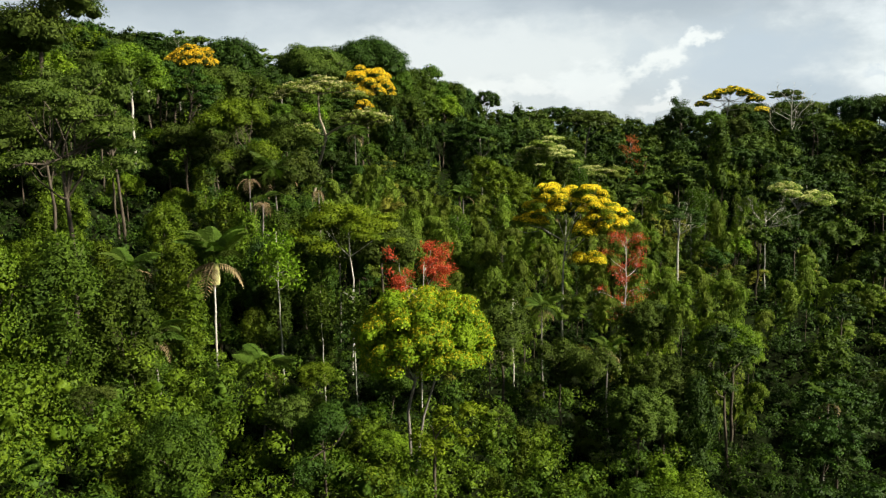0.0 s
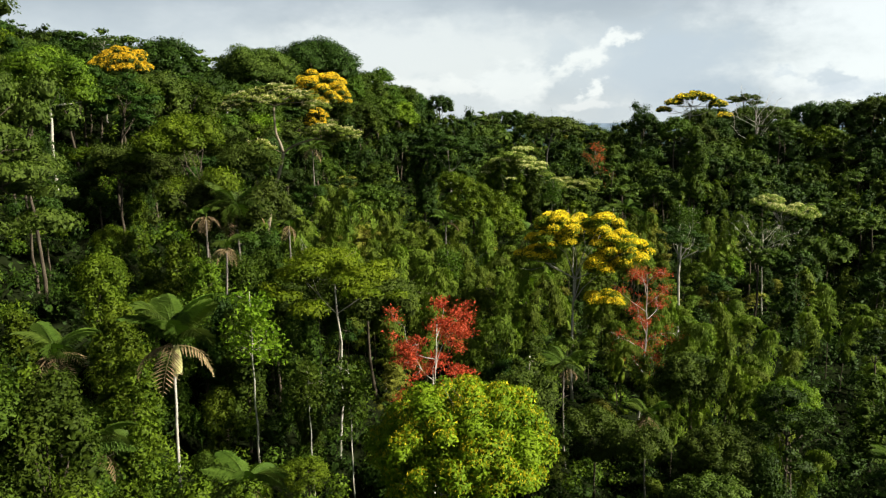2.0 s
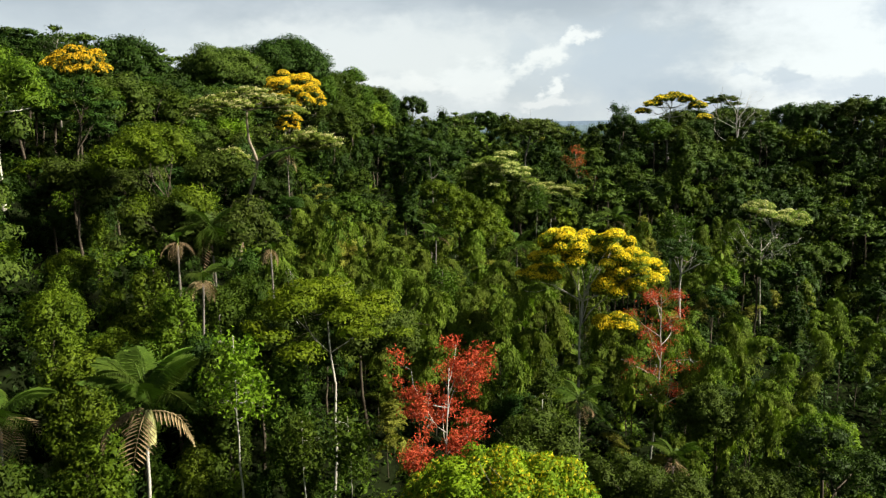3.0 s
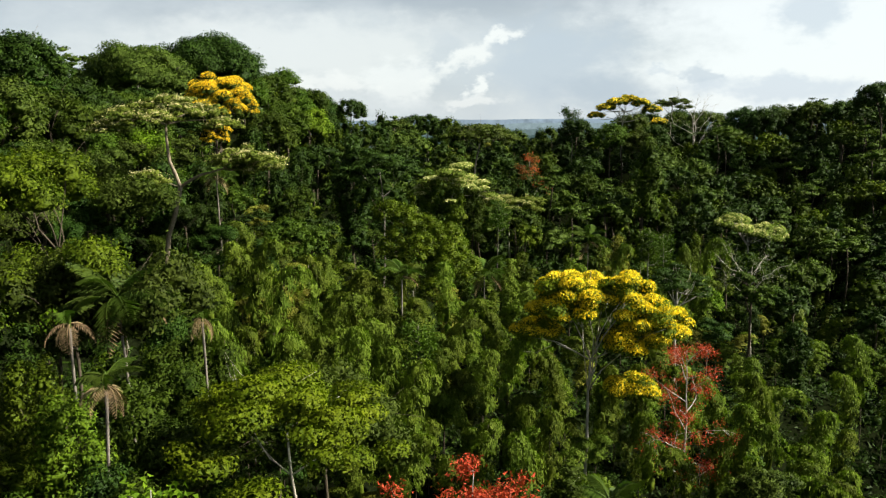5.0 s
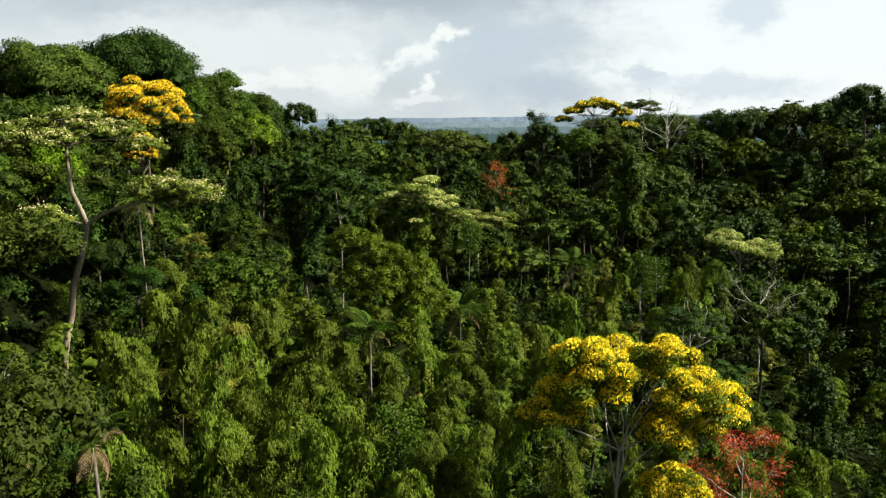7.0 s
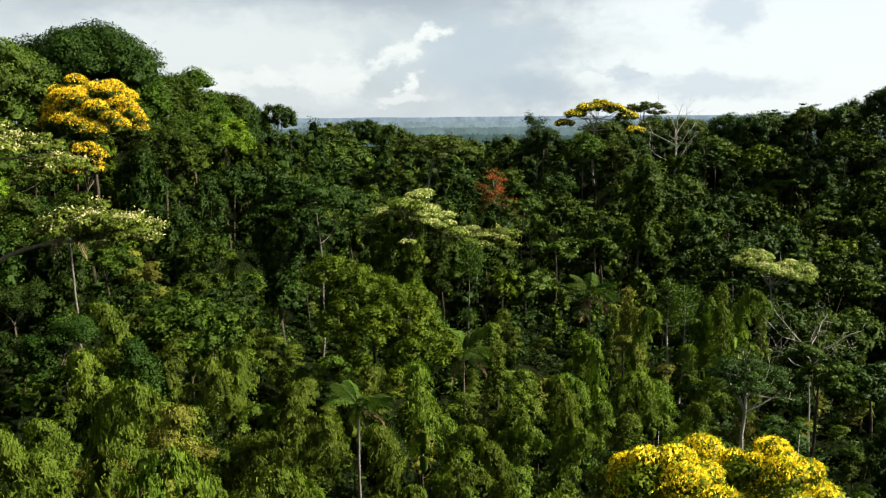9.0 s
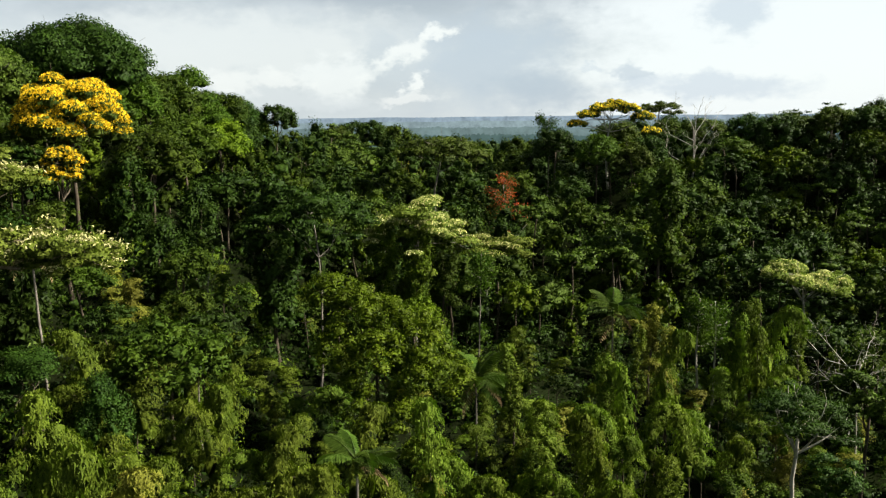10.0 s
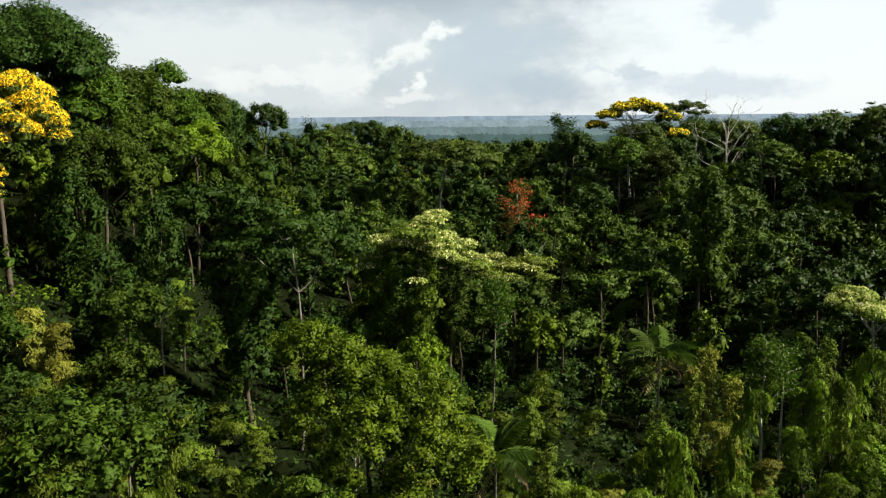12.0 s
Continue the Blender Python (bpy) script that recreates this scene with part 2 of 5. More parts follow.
# ---- the lie of the land ----
HILLS = [(-70, 110, 24.0), (-35, 205, 15.0), (-10, 270, 28.6), (20, 45, 3.4), (60, 75, -20.7), (35, 160, -3.7), (95, 160, -11.6), (130, 245, 2.0),
         (185, 180, 18.3), (-25, 65, -14.1), (70, 310, 15.0), (-60, 30, 24.2), (5, 130, -0.8), (-35, 140, -2.5), (70, 215, 6.6), (60, 120, 6.4),
         (120, 100, -3.1), (0, 210, -4.5), (-75, 180, 20.9), (40, 255, -11.1), (0, 0, -12.7), (180, 260, 16.8)]


KNOLLS = [(134, 256, 2.5), (152, 240, 2), (112, 272, 3), (97, 264, 3), (165, 222, 1), (-4, 240, 4), (112, 226, -4), (92, 252, 3), (108, 252, 2), (125, 240, 1)]


def canopy(x, y):
    """Height of the leaf roof over the place (x, y); works on arrays."""
    z = 36.2 + 0 * x
    for a, b, h in HILLS:
        z = z + h * np.exp(-((x - a) ** 2 + (y - b) ** 2) / 2888.0)
    for a, b, h in KNOLLS:
        z = z + h * np.exp(-((x - a) ** 2 + (y - b) ** 2) / 650.0)
    return z


def ground(x, y):
    """Height of the soil: a little over ten metres under the leaves, and out to the low plain."""
    x, y = np.asarray(x, float), np.asarray(y, float)
    r = np.hypot(x - 20, y - 150)
    s = np.clip((r - 230) / 500, 0, 1)
    s = s * s * (3 - 2 * s)
    e = np.clip((r - 1300) / 500, 0, 1)
    plain = 2.0 + 5.0 * np.sin(x / 210.0 + 1.3) * np.sin(y / 260.0) - 70.0 * e * e * (3 - 2 * e)
    near = canopy(x, y) - 12.5 + 1.8 * np.sin(x / 4.6 + y / 11.0) * np.sin(y / 5.3 - x / 13.0)
    return near * (1 - s) + plain * s


# ---- mesh makers ----
def unit(v):
    return v / np.maximum(np.linalg.norm(v, axis=-1, keepdims=True), 1e-9)


def link_mesh(name, v, f, mat, smooth=False):
    """A mesh of places v and faces f; three more columns in v are the normals that round off a tuft of leaves."""
    me = bpy.data.meshes.new(name)
    v = np.asarray(v, float)
    soft = v.shape[1] == 6
    me.from_pydata(v[:, :3].tolist(), [], f if isinstance(f, list) else f.tolist(), shade_flat=not (smooth or soft))
    me.materials.append(mat)
    if soft:
        me.attributes.new("custom_normal", "FLOAT_VECTOR", "POINT").data.foreach_set("vector", unit(v[:, 3:]).ravel())
    me.update()
    return me


def kites(p, n, size, rng, droop=0.3, slim=0.6, along=None, soft=None):
    """One pointed leaf of three corners at each place p, facing n; soft is the facing of the tuft that it belongs to."""
    k = len(p)
    n = unit(n)
    r = rng.normal(size=(k, 3)) if along is None else along + 0.35 * rng.normal(size=(k, 3))
    d = unit(r - (r * n).sum(1, keepdims=True) * n)
    d[:, 2] -= droop
    d = unit(d)
    w = unit(np.cross(n, d))
    ln = (size * (0.6 + 0.8 * rng.random(k)))[:, None]
    a = p - d * ln * 0.42 + w * ln * slim * 0.5
    b = p - d * ln * 0.42 - w * ln * slim * 0.5
    c = p + d * ln * 0.58
    soft = n if soft is None else unit(soft)
    turned = ((np.cross(b - a, c - a) * soft).sum(1) < 0)[:, None]
    a, b = np.where(turned, b, a), np.where(turned, a, b)
    return np.concatenate([np.stack([a, b, c], 1).reshape(-1, 3), np.repeat(soft, 3, 0)], 1)


def leaf_faces(v):
    return np.arange(len(v)).reshape(-1, 3)


def tube(points, radii, sides=6):
    """A tapered round branch along the points, closed at its tip."""
    pts, v, f = [Vector(p) for p in points], [], []
    for i, p in enumerate(pts):
        t = (pts[min(i + 1, len(pts) - 1)] - pts[max(i - 1, 0)]).normalized()
        a = t.orthogonal().normalized()
        b = t.cross(a)
        for s in range(sides):
            g = 2 * math.pi * s / sides
            q = p + (a * math.cos(g) + b * math.sin(g)) * radii[i]
            v.append((q.x, q.y, q.z))
    for i in range(len(pts) - 1):
        for s in range(sides):
            q = (s + 1) % sides
            f.append((i * sides + s, i * sides + q, (i + 1) * sides + q, (i + 1) * sides + s))
    f.append(tuple((len(pts) - 1) * sides + s for s in range(sides)))
    return v, f


class Wood:
    """Collects trunk and limbs of one tree into one mesh."""
    def __init__(self):
        self.v, self.f = [], []

    def add(self, points, radii, sides=6):
        v, f = tube(points, radii, sides)
        o = len(self.v)
        self.v += v
        self.f += [tuple(i + o for i in q) for q in f]


def bent(a, b, rng, sag=0.1, steps=5, jit=0.02):
    """A crooked line from a to b."""
    a, b = np.asarray(a, float), np.asarray(b, float)
    ln = np.linalg.norm(b - a)
    off = rng.normal(size=3) * ln * sag
    s = np.linspace(0, 1, steps)[:, None]
    return a + (b - a) * s + off * np.sin(np.pi * s) + rng.normal(size=(steps, 3)) * ln * jit * (s * (1 - s) * 4)


def clump(c, r, flat, m, rng, up=0.45, ruffle=0.45):
    """Places and facings on the outside of one tuft of leaves."""
    d = unit(rng.normal(size=(m, 3)))
    d[:, 2] = np.where(d[:, 2] < -0.35, -d[:, 2], d[:, 2])
    p = np.asarray(c) + d * np.array([r, r, r * flat]) * rng.uniform(0.74, 1.24, (m, 1))
    soft = d * 0.85 + np.array([0, 0, up * 0.5])
    return p, soft + ruffle * rng.normal(size=(m, 3)), soft + 0.28 * rng.normal(size=(m, 3))


def part(name, me, parent, label=""):
    ob = new(name, me)
    ob.parent = parent
    if label:
        ob["label"] = label
    return ob


def thing(name, label, category, group=""):
    return tagged(new(name), label, category, group)


def crown_centres(form, R, H, rng):
    """Centres and radii of the tufts of a crown of half-width R and height H whose foot is at height 0."""
    out = []
    if form == "round":
        k = int(20 + R * 4.6)
        for i in range(k):
            z = 1 - 1.45 * (i + 0.5) / k
            a = i * 2.39996 + rng.normal() * 0.25
            q = math.sqrt(max(0, 1 - z * z))
            s = rng.uniform(0.72, 1.0)
            out.append(((R * q * math.cos(a) * s, R * q * math.sin(a) * s, H * (0.45 + 0.5 * z * s)), R * rng.uniform(0.21, 0.34), 0.8))
    elif form == "dense":
        k = 120
        for i in range(k):
            z = 1 - 1.42 * (i + 0.5) / k
            a = i * 2.39996 + rng.normal() * 0.2
            q = math.sqrt(max(0, 1 - z * z)) * (1 + 0.10 * math.sin(3 * a + 1.2) + 0.07 * math.sin(5 * a))
            s = rng.uniform(0.80, 1.02)
            out.append(((R * q * math.cos(a) * s, R * q * math.sin(a) * s, H * (0.42 + 0.55 * z * s)), R * rng.uniform(0.13, 0.20), 0.85))
        for i in range(9):
            out.append(((R * 0.45 * math.cos(i * 0.7), R * 0.45 * math.sin(i * 0.7), H * (0.34 + 0.05 * (i % 4))), R * 0.42, 0.8))
    elif form == "lobes":
        lobes = [(rng.normal(size=3) * np.array([R, R, H * 0.45]) * 0.48, rng.uniform(0.4, 0.62)) for _ in range(6)]
        for c, q in lobes:
            for i in range(7):
                d = unit(rng.normal(size=3))
                d[2] = abs(d[2]) * 0.9 - 0.15
                out.append((tuple(c + np.array([0, 0, H * 0.5]) + d * R * q * 0.8), R * q * rng.uniform(0.35, 0.55), 0.75))
    elif form == "layers":
        k = int(16 + R * 4.0)
        for i in range(k):
            a = i * 2.39996 + rng.normal() * 0.35
            q = math.sqrt((i + 0.5) / k) * rng.uniform(0.7, 1.08)
            z = H * (1.0 - 0.7 * q * q) + rng.normal() * H * 0.16
            out.append(((R * q * math.cos(a), R * q * math.sin(a), z), R * rng.uniform(0.13, 0.26), rng.uniform(0.3, 0.5)))
    elif form == "column":
        k = int(20 + H * 2.2)
        for i in range(k):
            z = (i + 0.5) / k
            a = i * 2.39996 + rng.normal() * 0.4
            q = (0.75 + 0.35 * math.sin(z * 7 + R)) * (1.0 - 0.55 * z ** 3)
            out.append(((R * q * 0.75 * math.cos(a), R * q * 0.75 * math.sin(a), H * z), R * rng.uniform(0.24, 0.40), 1.2))
    return out


def lobe_centres(lobes, rng):
    """Tufts over the upper side of several rounded lobes (x, y, z, half-width, half-height)."""
    out = []
    for x, y, z, a, b in lobes:
        k = max(6, int(7.5 * a))
        for i in range(k):
            h = 1 - 1.25 * (i + 0.5) / k
            q, g = math.sqrt(max(0, 1 - h * h)), i * 2.39996 + rng.normal() * 0.3
            s = rng.uniform(0.72, 0.98)
            out.append(((x + a * q * math.cos(g) * s, y + a * q * math.sin(g) * s, z + b * h * s), rng.uniform(0.75, 1.15), 0.75))
    return out


def core(centres, detail, rng, heart):
    """Knobbly solid hearts of the tufts, so that no light falls through them, each place with its facing."""
    bm = bmesh.new()
    bmesh.ops.create_icosphere(bm, subdivisions=detail, radius=1.0)
    bm.verts.ensure_lookup_table()
    v0 = np.array([q.co[:] for q in bm.verts])
    f0 = np.array([[q.index for q in f.verts] for f in bm.faces])
    bm.free()
    vs, fs = [], []
    for i, (c, r, flat) in enumerate(centres):
        v = v0 * np.array([r, r, r * flat]) * heart * rng.uniform(0.66, 1.22, (len(v0), 1)) + np.asarray(c)
        vs.append(np.concatenate([v, unit(v0 + np.array([0, 0, -0.1]) + 0.7 * rng.normal(size=v0.shape))], 1))
        fs.append(f0 + i * len(v0))
    return np.concatenate(vs), np.concatenate(fs)


def foliage_mesh(name, leaves, centres, detail, mat, rng, heart=0.66):
    """One mesh of loose leaves over the solid hearts of their tufts."""
    if not centres:
        return link_mesh(name, leaves, leaf_faces(leaves), mat)
    cv, cf = core(centres, detail, rng, heart)
    me = link_mesh(name, np.concatenate([leaves, cv]), leaf_faces(leaves).tolist() + (cf + len(leaves)).tolist(), mat, True)
    return me


def leaf_mass(centres, size, cover, rng, slim=0.6, droop=0.3, up=0.45):
    """Loose leaves over the outside of every tuft."""
    vs = []
    for c, r, flat in centres:
        area = 4 * math.pi * r * r * (0.35 + 0.4 * flat)
        m = max(6, int(cover * area / (0.5 * slim * size * size)))
        p, n, soft = clump(c, r, flat, m, rng, up, 0.42 if size < 0.5 else 0.28)
        vs.append(kites(p, n, size, rng, droop, slim, None, soft))
    return np.concatenate(vs)


def woody(height, foot, centres, rng, radius, limbs=8, lean=(0, 0), sides=7, fork=False):
    """Trunk and limbs that reach up into the tufts."""
    w = Wood()
    top = np.array([lean[0], lean[1], height])
    line = bent((0, 0, -1.2), top, rng, 0.03, 7, 0.006)
    line[0] = (0, 0, -1.2)
    w.add(line, np.linspace(radius, radius * 0.55, 7) * np.array([1.35, 1.05, 1, 1, 1, 1, 1]), sides)
    if fork:
        w.add(bent(line[1], top + np.array([2.4, 0.8, 0.2]), rng, 0.05, 6, 0.006), np.linspace(radius * 0.8, radius * 0.4, 6), sides)
    pick = rng.permutation(len(centres))[:limbs]
    for i in pick:
        c = np.array(centres[i][0]) + np.array([lean[0], lean[1], foot])
        at = line[rng.integers(5, 7)]
        w.add(bent(at, c, rng, 0.10, 5), np.linspace(radius * 0.42, radius * 0.10, 5), 5)
        for _ in range(2 if sides > 5 else 0):
            e = c + rng.normal(size=3) * centres[i][1] * 0.9
            w.add(bent(at * 0.4 + c * 0.6, e, rng, 0.1, 4), np.linspace(radius * 0.16, radius * 0.05, 4), 4)
    return w


def broadleaf(seed, form, R, H, height, size, cover, leaf, bark, label, name="broadleaf_tree", category="tree", group="", radius=None, flowers=None, flower_share=0.5,
              limbs=8, lean=(0, 0), slim=0.6, droop=0.3, flower_size=None, flower_label="", hang=0, lobes=None, thin=1.0, sparse=1, fork=False):
    """A tree with trunk, limbs, a crown of leaf tufts and, where it blooms, its flowers. Its foot is at the origin; height is the crown's top."""
    rng = np.random.default_rng(seed)
    t = thing(name, label, category, group)
    cs = crown_centres(form, R, H, rng) if lobes is None else lobe_centres(lobes, rng)
    if sparse > 1:
        cs = [(c, r * (1.28 if sparse == 2 else 1.45), fl) for c, r, fl in cs[::sparse]]
    foot = height - H
    cs = [((c[0] + lean[0], c[1] + lean[1], c[2]), r, fl) for c, r, fl in cs]
    w = woody(foot + H * 0.35, foot, [((c[0] - lean[0], c[1] - lean[1], c[2]), r, fl) for c, r, fl in cs], rng, radius or (0.06 + 0.011 * height), limbs, lean, 7 if limbs > 4 else 5, fork)
    part("trunk", link_mesh("trunk", w.v, w.f, bark, True), t)
    up = [((c[0], c[1], c[2] + foot), r, fl) for c, r, fl in cs]
    v = leaf_mass(up, size, cover, rng, slim, droop)
    if hang:
        # curtains of climbing vine down from the tufts
        for c, r, fl in up:
            if rng.random() < 0.6:
                k = int(hang * 0.30 * r / size / size)
                p = np.array(c) + np.stack([rng.normal(size=k) * r * 0.55, rng.normal(size=k) * r * 0.55, -rng.random(k) * r * 2.6], 1)
                n = unit(p * np.array([1, 1, 0]) + 1e-3) + 0.4 * rng.normal(size=(k, 3))
                v = np.concatenate([v, kites(p, n, size, rng, 0.9, slim, None, n + 0.4 * (p - np.array(c)) / r + np.array([0, 0, 0.4]))])
    part("crown", foliage_mesh("crown", v, up, 2 if size < 0.46 else 1, leaf, rng, 0.50 if form == "column" and lobes is None and size < 0.46 else 0.56 if size < 0.34 else 0.64 if size < 0.46 else 0.70), t)
    if flowers:
        chosen = [c for c in up if rng.random() < flower_share]
        fv = []
        s = flower_size or size * 0.8
        for c, r, fl in chosen:
            m = int(thin * 1.5 * r * r * (1 + fl) / (0.25 * s * s))
            d = unit(rng.normal(size=(m, 3)))
            d[:, 2] = np.abs(d[:, 2])
            keep = d[:, 2] > rng.random(m) * 0.55
            d = d[keep]
            p = np.array(c) + d * np.array([r, r, r * fl]) * rng.uniform(0.95, 1.15, (len(d), 1))
            fv.append(kites(p, d * 0.5 + 0.8 * rng.normal(size=d.shape), s, rng, -1.2, 0.5))
        fv = np.concatenate(fv)
        part("blossom", link_mesh("blossom", fv, leaf_faces(fv), flowers), t, flower_label)
    return t


def culm_meshes(seed, height, reach, size, cover, leaf, fat=1.0):
    """One culm that arches along +x and nods at its tip, and its plume: sprays of hanging leaves all along the upper culm."""
    rng = np.random.default_rng(seed)
    s = np.linspace(0, 1, 11)
    bow = rng.uniform(0.22, 0.32) + 0.03 * reach / fat

    def at(q):
        return np.array([reach * q ** 2.2, 0.0, height * (q - bow * q ** 5)])
    v, f = tube([tuple(at(q) - np.array([0, 0, 0.8 if q == 0 else 0])) for q in s], np.linspace(0.07, 0.015, 11), 5)
    vs, cs = [], []
    sprays = 34
    each = max(8, int(cover * 400 * (0.16 / size) ** 2))
    for i in range(sprays):
        q = 0.34 + 0.68 * ((i + rng.random()) / sprays) ** 0.85
        g = i * 2.39996 + rng.normal() * 0.3
        d = np.array([math.cos(g), math.sin(g), 0])
        ln = fat * (1.42 - 0.80 * max(0.0, q - 0.55) / 0.47) * rng.uniform(0.7, 1.15)
        t = np.sqrt(rng.random(each))
        side = np.array([-d[1], d[0], 0])
        p = at(q) + np.outer(ln * t, d) + np.outer(rng.normal(size=each) * 0.20 * ln * (0.4 + t), side)
        p[:, 2] += ln * (0.40 * t - 0.62 * t * t) - np.abs(rng.normal(size=each)) * 0.12 * ln
        out = d * 0.65 + np.array([0, 0, -0.40])
        soft = np.outer(t, d) * 0.95 + np.array([0, 0, 0.50]) + 0.25 * rng.normal(size=(each, 3))
        vs.append(kites(p, soft + 0.35 * rng.normal(size=(each, 3)), size * 1.45, rng, 0.25, 0.36, out + 0.45 * rng.normal(size=(each, 3)), soft))
    for i in range(7):
        q = 0.33 + 0.45 * i / 6
        r = fat * (0.62 - 0.40 * max(0.0, q - 0.45) / 0.40) * rng.uniform(0.8, 1.15)
        cs.append((tuple(at(q) + rng.normal(size=3) * 0.12 - np.array([0, 0, 0.35 * r])), r, 1.0))
    return link_mesh("culm", v, f, BARK, True), foliage_mesh("plume", np.concatenate(vs), cs, 1, leaf, rng, 0.8)


def bamboo(seed, culms, height, spread, size, cover, leaf, label, name="bamboo_clump", group="bamboo in the valley", fat=1.0):
    """A clump of arching culms, each a part with its own plume."""
    rng = np.random.default_rng(seed)
    t = thing(name, label, "bamboo", group)
    kinds = [culm_meshes(seed * 3 + i, height * (0.86, 1.0, 1.06)[i], spread * (0.55, 1.0, 1.5)[i], size, cover, leaf, fat) for i in range(3)]
    for i in range(culms):
        a = 360 * (i + rng.uniform(-0.3, 0.3)) / culms
        b = spread * rng.uniform(0.35, 0.75)
        m = pose(b * math.cos(radians(a)), b * math.sin(radians(a)), 0, 0, 0, a + rng.normal() * 25) @ Matrix.Diagonal((1, 1, rng.uniform(0.60, 1.08), 1))
        c = part("culm", kinds[(i + seed) % 3][0], t)
        c.matrix_local = m
        part("plume", kinds[(i + seed) % 3][1], c)
    return t


def frond_mesh(seed, length, leaflets, mat, arch=0.55, width=0.5):
    """A feather leaf: a curved midrib with hanging leaflets on both sides, from the origin along +x."""
    rng = np.random.default_rng(seed)
    s = np.linspace(0, 1, 8)
    line = np.stack([length * (s - 0.12 * s ** 3), 0 * s, length * (0.42 * s - arch * s ** 2.2)], 1)
    v, f = tube(line, np.linspace(0.045, 0.010, 8), 4)
    q = np.linspace(0.14, 0.99, leaflets)
    c = np.stack([length * (q - 0.12 * q ** 3), 0 * q, length * (0.42 * q - arch * q ** 2.2)], 1)
    lw = width * length * 0.55 * np.sin(np.clip(q * 0.9 + 0.12, 0, 1) * np.pi) ** 0.7 + 0.1
    for side in (-1, 1):
        for i in range(leaflets):
            ln = lw[i] * rng.uniform(0.85, 1.1)
            d = np.array([0.35, side * 0.85, -0.38 - 0.25 * rng.random()])
            d /= np.linalg.norm(d)
            a, e = c[i], c[i] + d * ln
            m = a + d * ln * 0.45 + np.array([0, 0, 0.06 * ln])
            b = np.array([0.022 * length, 0, 0.015])
            o = len(v)
            v += [tuple(a), tuple(m + b), tuple(e), tuple(m - b)]
            f.append((o, o + 1, o + 2, o + 3))
    return link_mesh("frond", v, f, mat)


def palm(seed, height, fronds, length, label, dry=3, spear=False, radius=0.105, group="palms", upright=0.0, bark=None):
    """A palm with a slim ringed trunk, feather fronds and withered ones hanging below."""
    rng = np.random.default_rng(seed)
    t = thing("palm_tree", label, "palm", group)
    line = bent((0, 0, -1.0), (rng.normal() * 0.3, rng.normal() * 0.3, height), rng, 0.012, 12, 0.001)
    rad = [radius * (1.15 - 0.3 * i / 11) * (1.04 if i % 2 else 1.0) for i in range(12)]
    v, f = tube(line, rad, 8)
    part("trunk", link_mesh("trunk", v, f, bark or BARK_GREY, True), t)
    top = line[-1]
    green = [frond_mesh(seed * 7 + i, length, 34, LEAF_PALM, 0.50 + 0.12 * i) for i in range(3)]
    brown = frond_mesh(seed * 7 + 5, length * 0.8, 14, DRY, 0.9, 0.6)
    v2, f2 = tube([tuple(top - np.array([0, 0, 0.1])), tuple(top + np.array([0, 0, 0.5])), tuple(top + np.array([0, 0, 1.0]))], [radius * 0.95, radius * 1.1, radius * 0.4], 8)
    part("crownshaft", link_mesh("crownshaft", v2, f2, LEAF_PALM, True), t)
    for i in range(fronds):
        ob = part("frond", green[i % 3], t)
        ob.matrix_local = Matrix.Translation(tuple(top + np.array([0, 0, 0.7]))) @ pose(0, 0, 0, rng.normal() * 12, -rng.uniform(-12, 42) - upright, i * 137.5 + rng.normal() * 8)
    for i in range(dry):
        ob = part("withered_frond", brown, t, "dry tan hanging frond")
        ob.matrix_local = Matrix.Translation(tuple(top + np.array([0, 0, 0.15]))) @ pose(0, 0, 0, rng.normal() * 10, rng.uniform(0, 38) + (8 if fronds < 5 else 0), i * 360 / max(dry, 1) + rng.normal() * 20)
    if spear:
        k = 420
        ring = [(0.10, 0.1), (0.24, -0.25), (0.34, -0.8), (0.36, -1.3), (0.30, -1.75)]
        bv, bf = tube([(top[0] + 0.18, top[1] - 0.2, top[2] + z) for _, z in ring], [r * 0.8 for r, _ in ring], 9)
        g, h = rng.uniform(0, 2 * math.pi, k), rng.random(k)
        r = np.interp(h, [0, 0.2, 0.6, 1], [0.14, 0.28, 0.36, 0.30])
        p = top + np.stack([0.18 + r * np.cos(g), -0.2 + r * np.sin(g), 0.05 - 1.75 * h], 1)
        out = np.stack([np.cos(g), np.sin(g), 0 * g], 1)
        vv = kites(p, out, 0.5, rng, 3.0, 0.12, None, out + 0.25 * rng.normal(size=(k, 3)))
        me = link_mesh("flower_stalk", np.concatenate([vv[:, :3], np.array(bv)]), leaf_faces(vv).tolist() + [tuple(i + len(vv) for i in q) for q in bf], CREAM)
        part("flower_stalk", me, t, "pale cream hanging flower stalk")
    return t


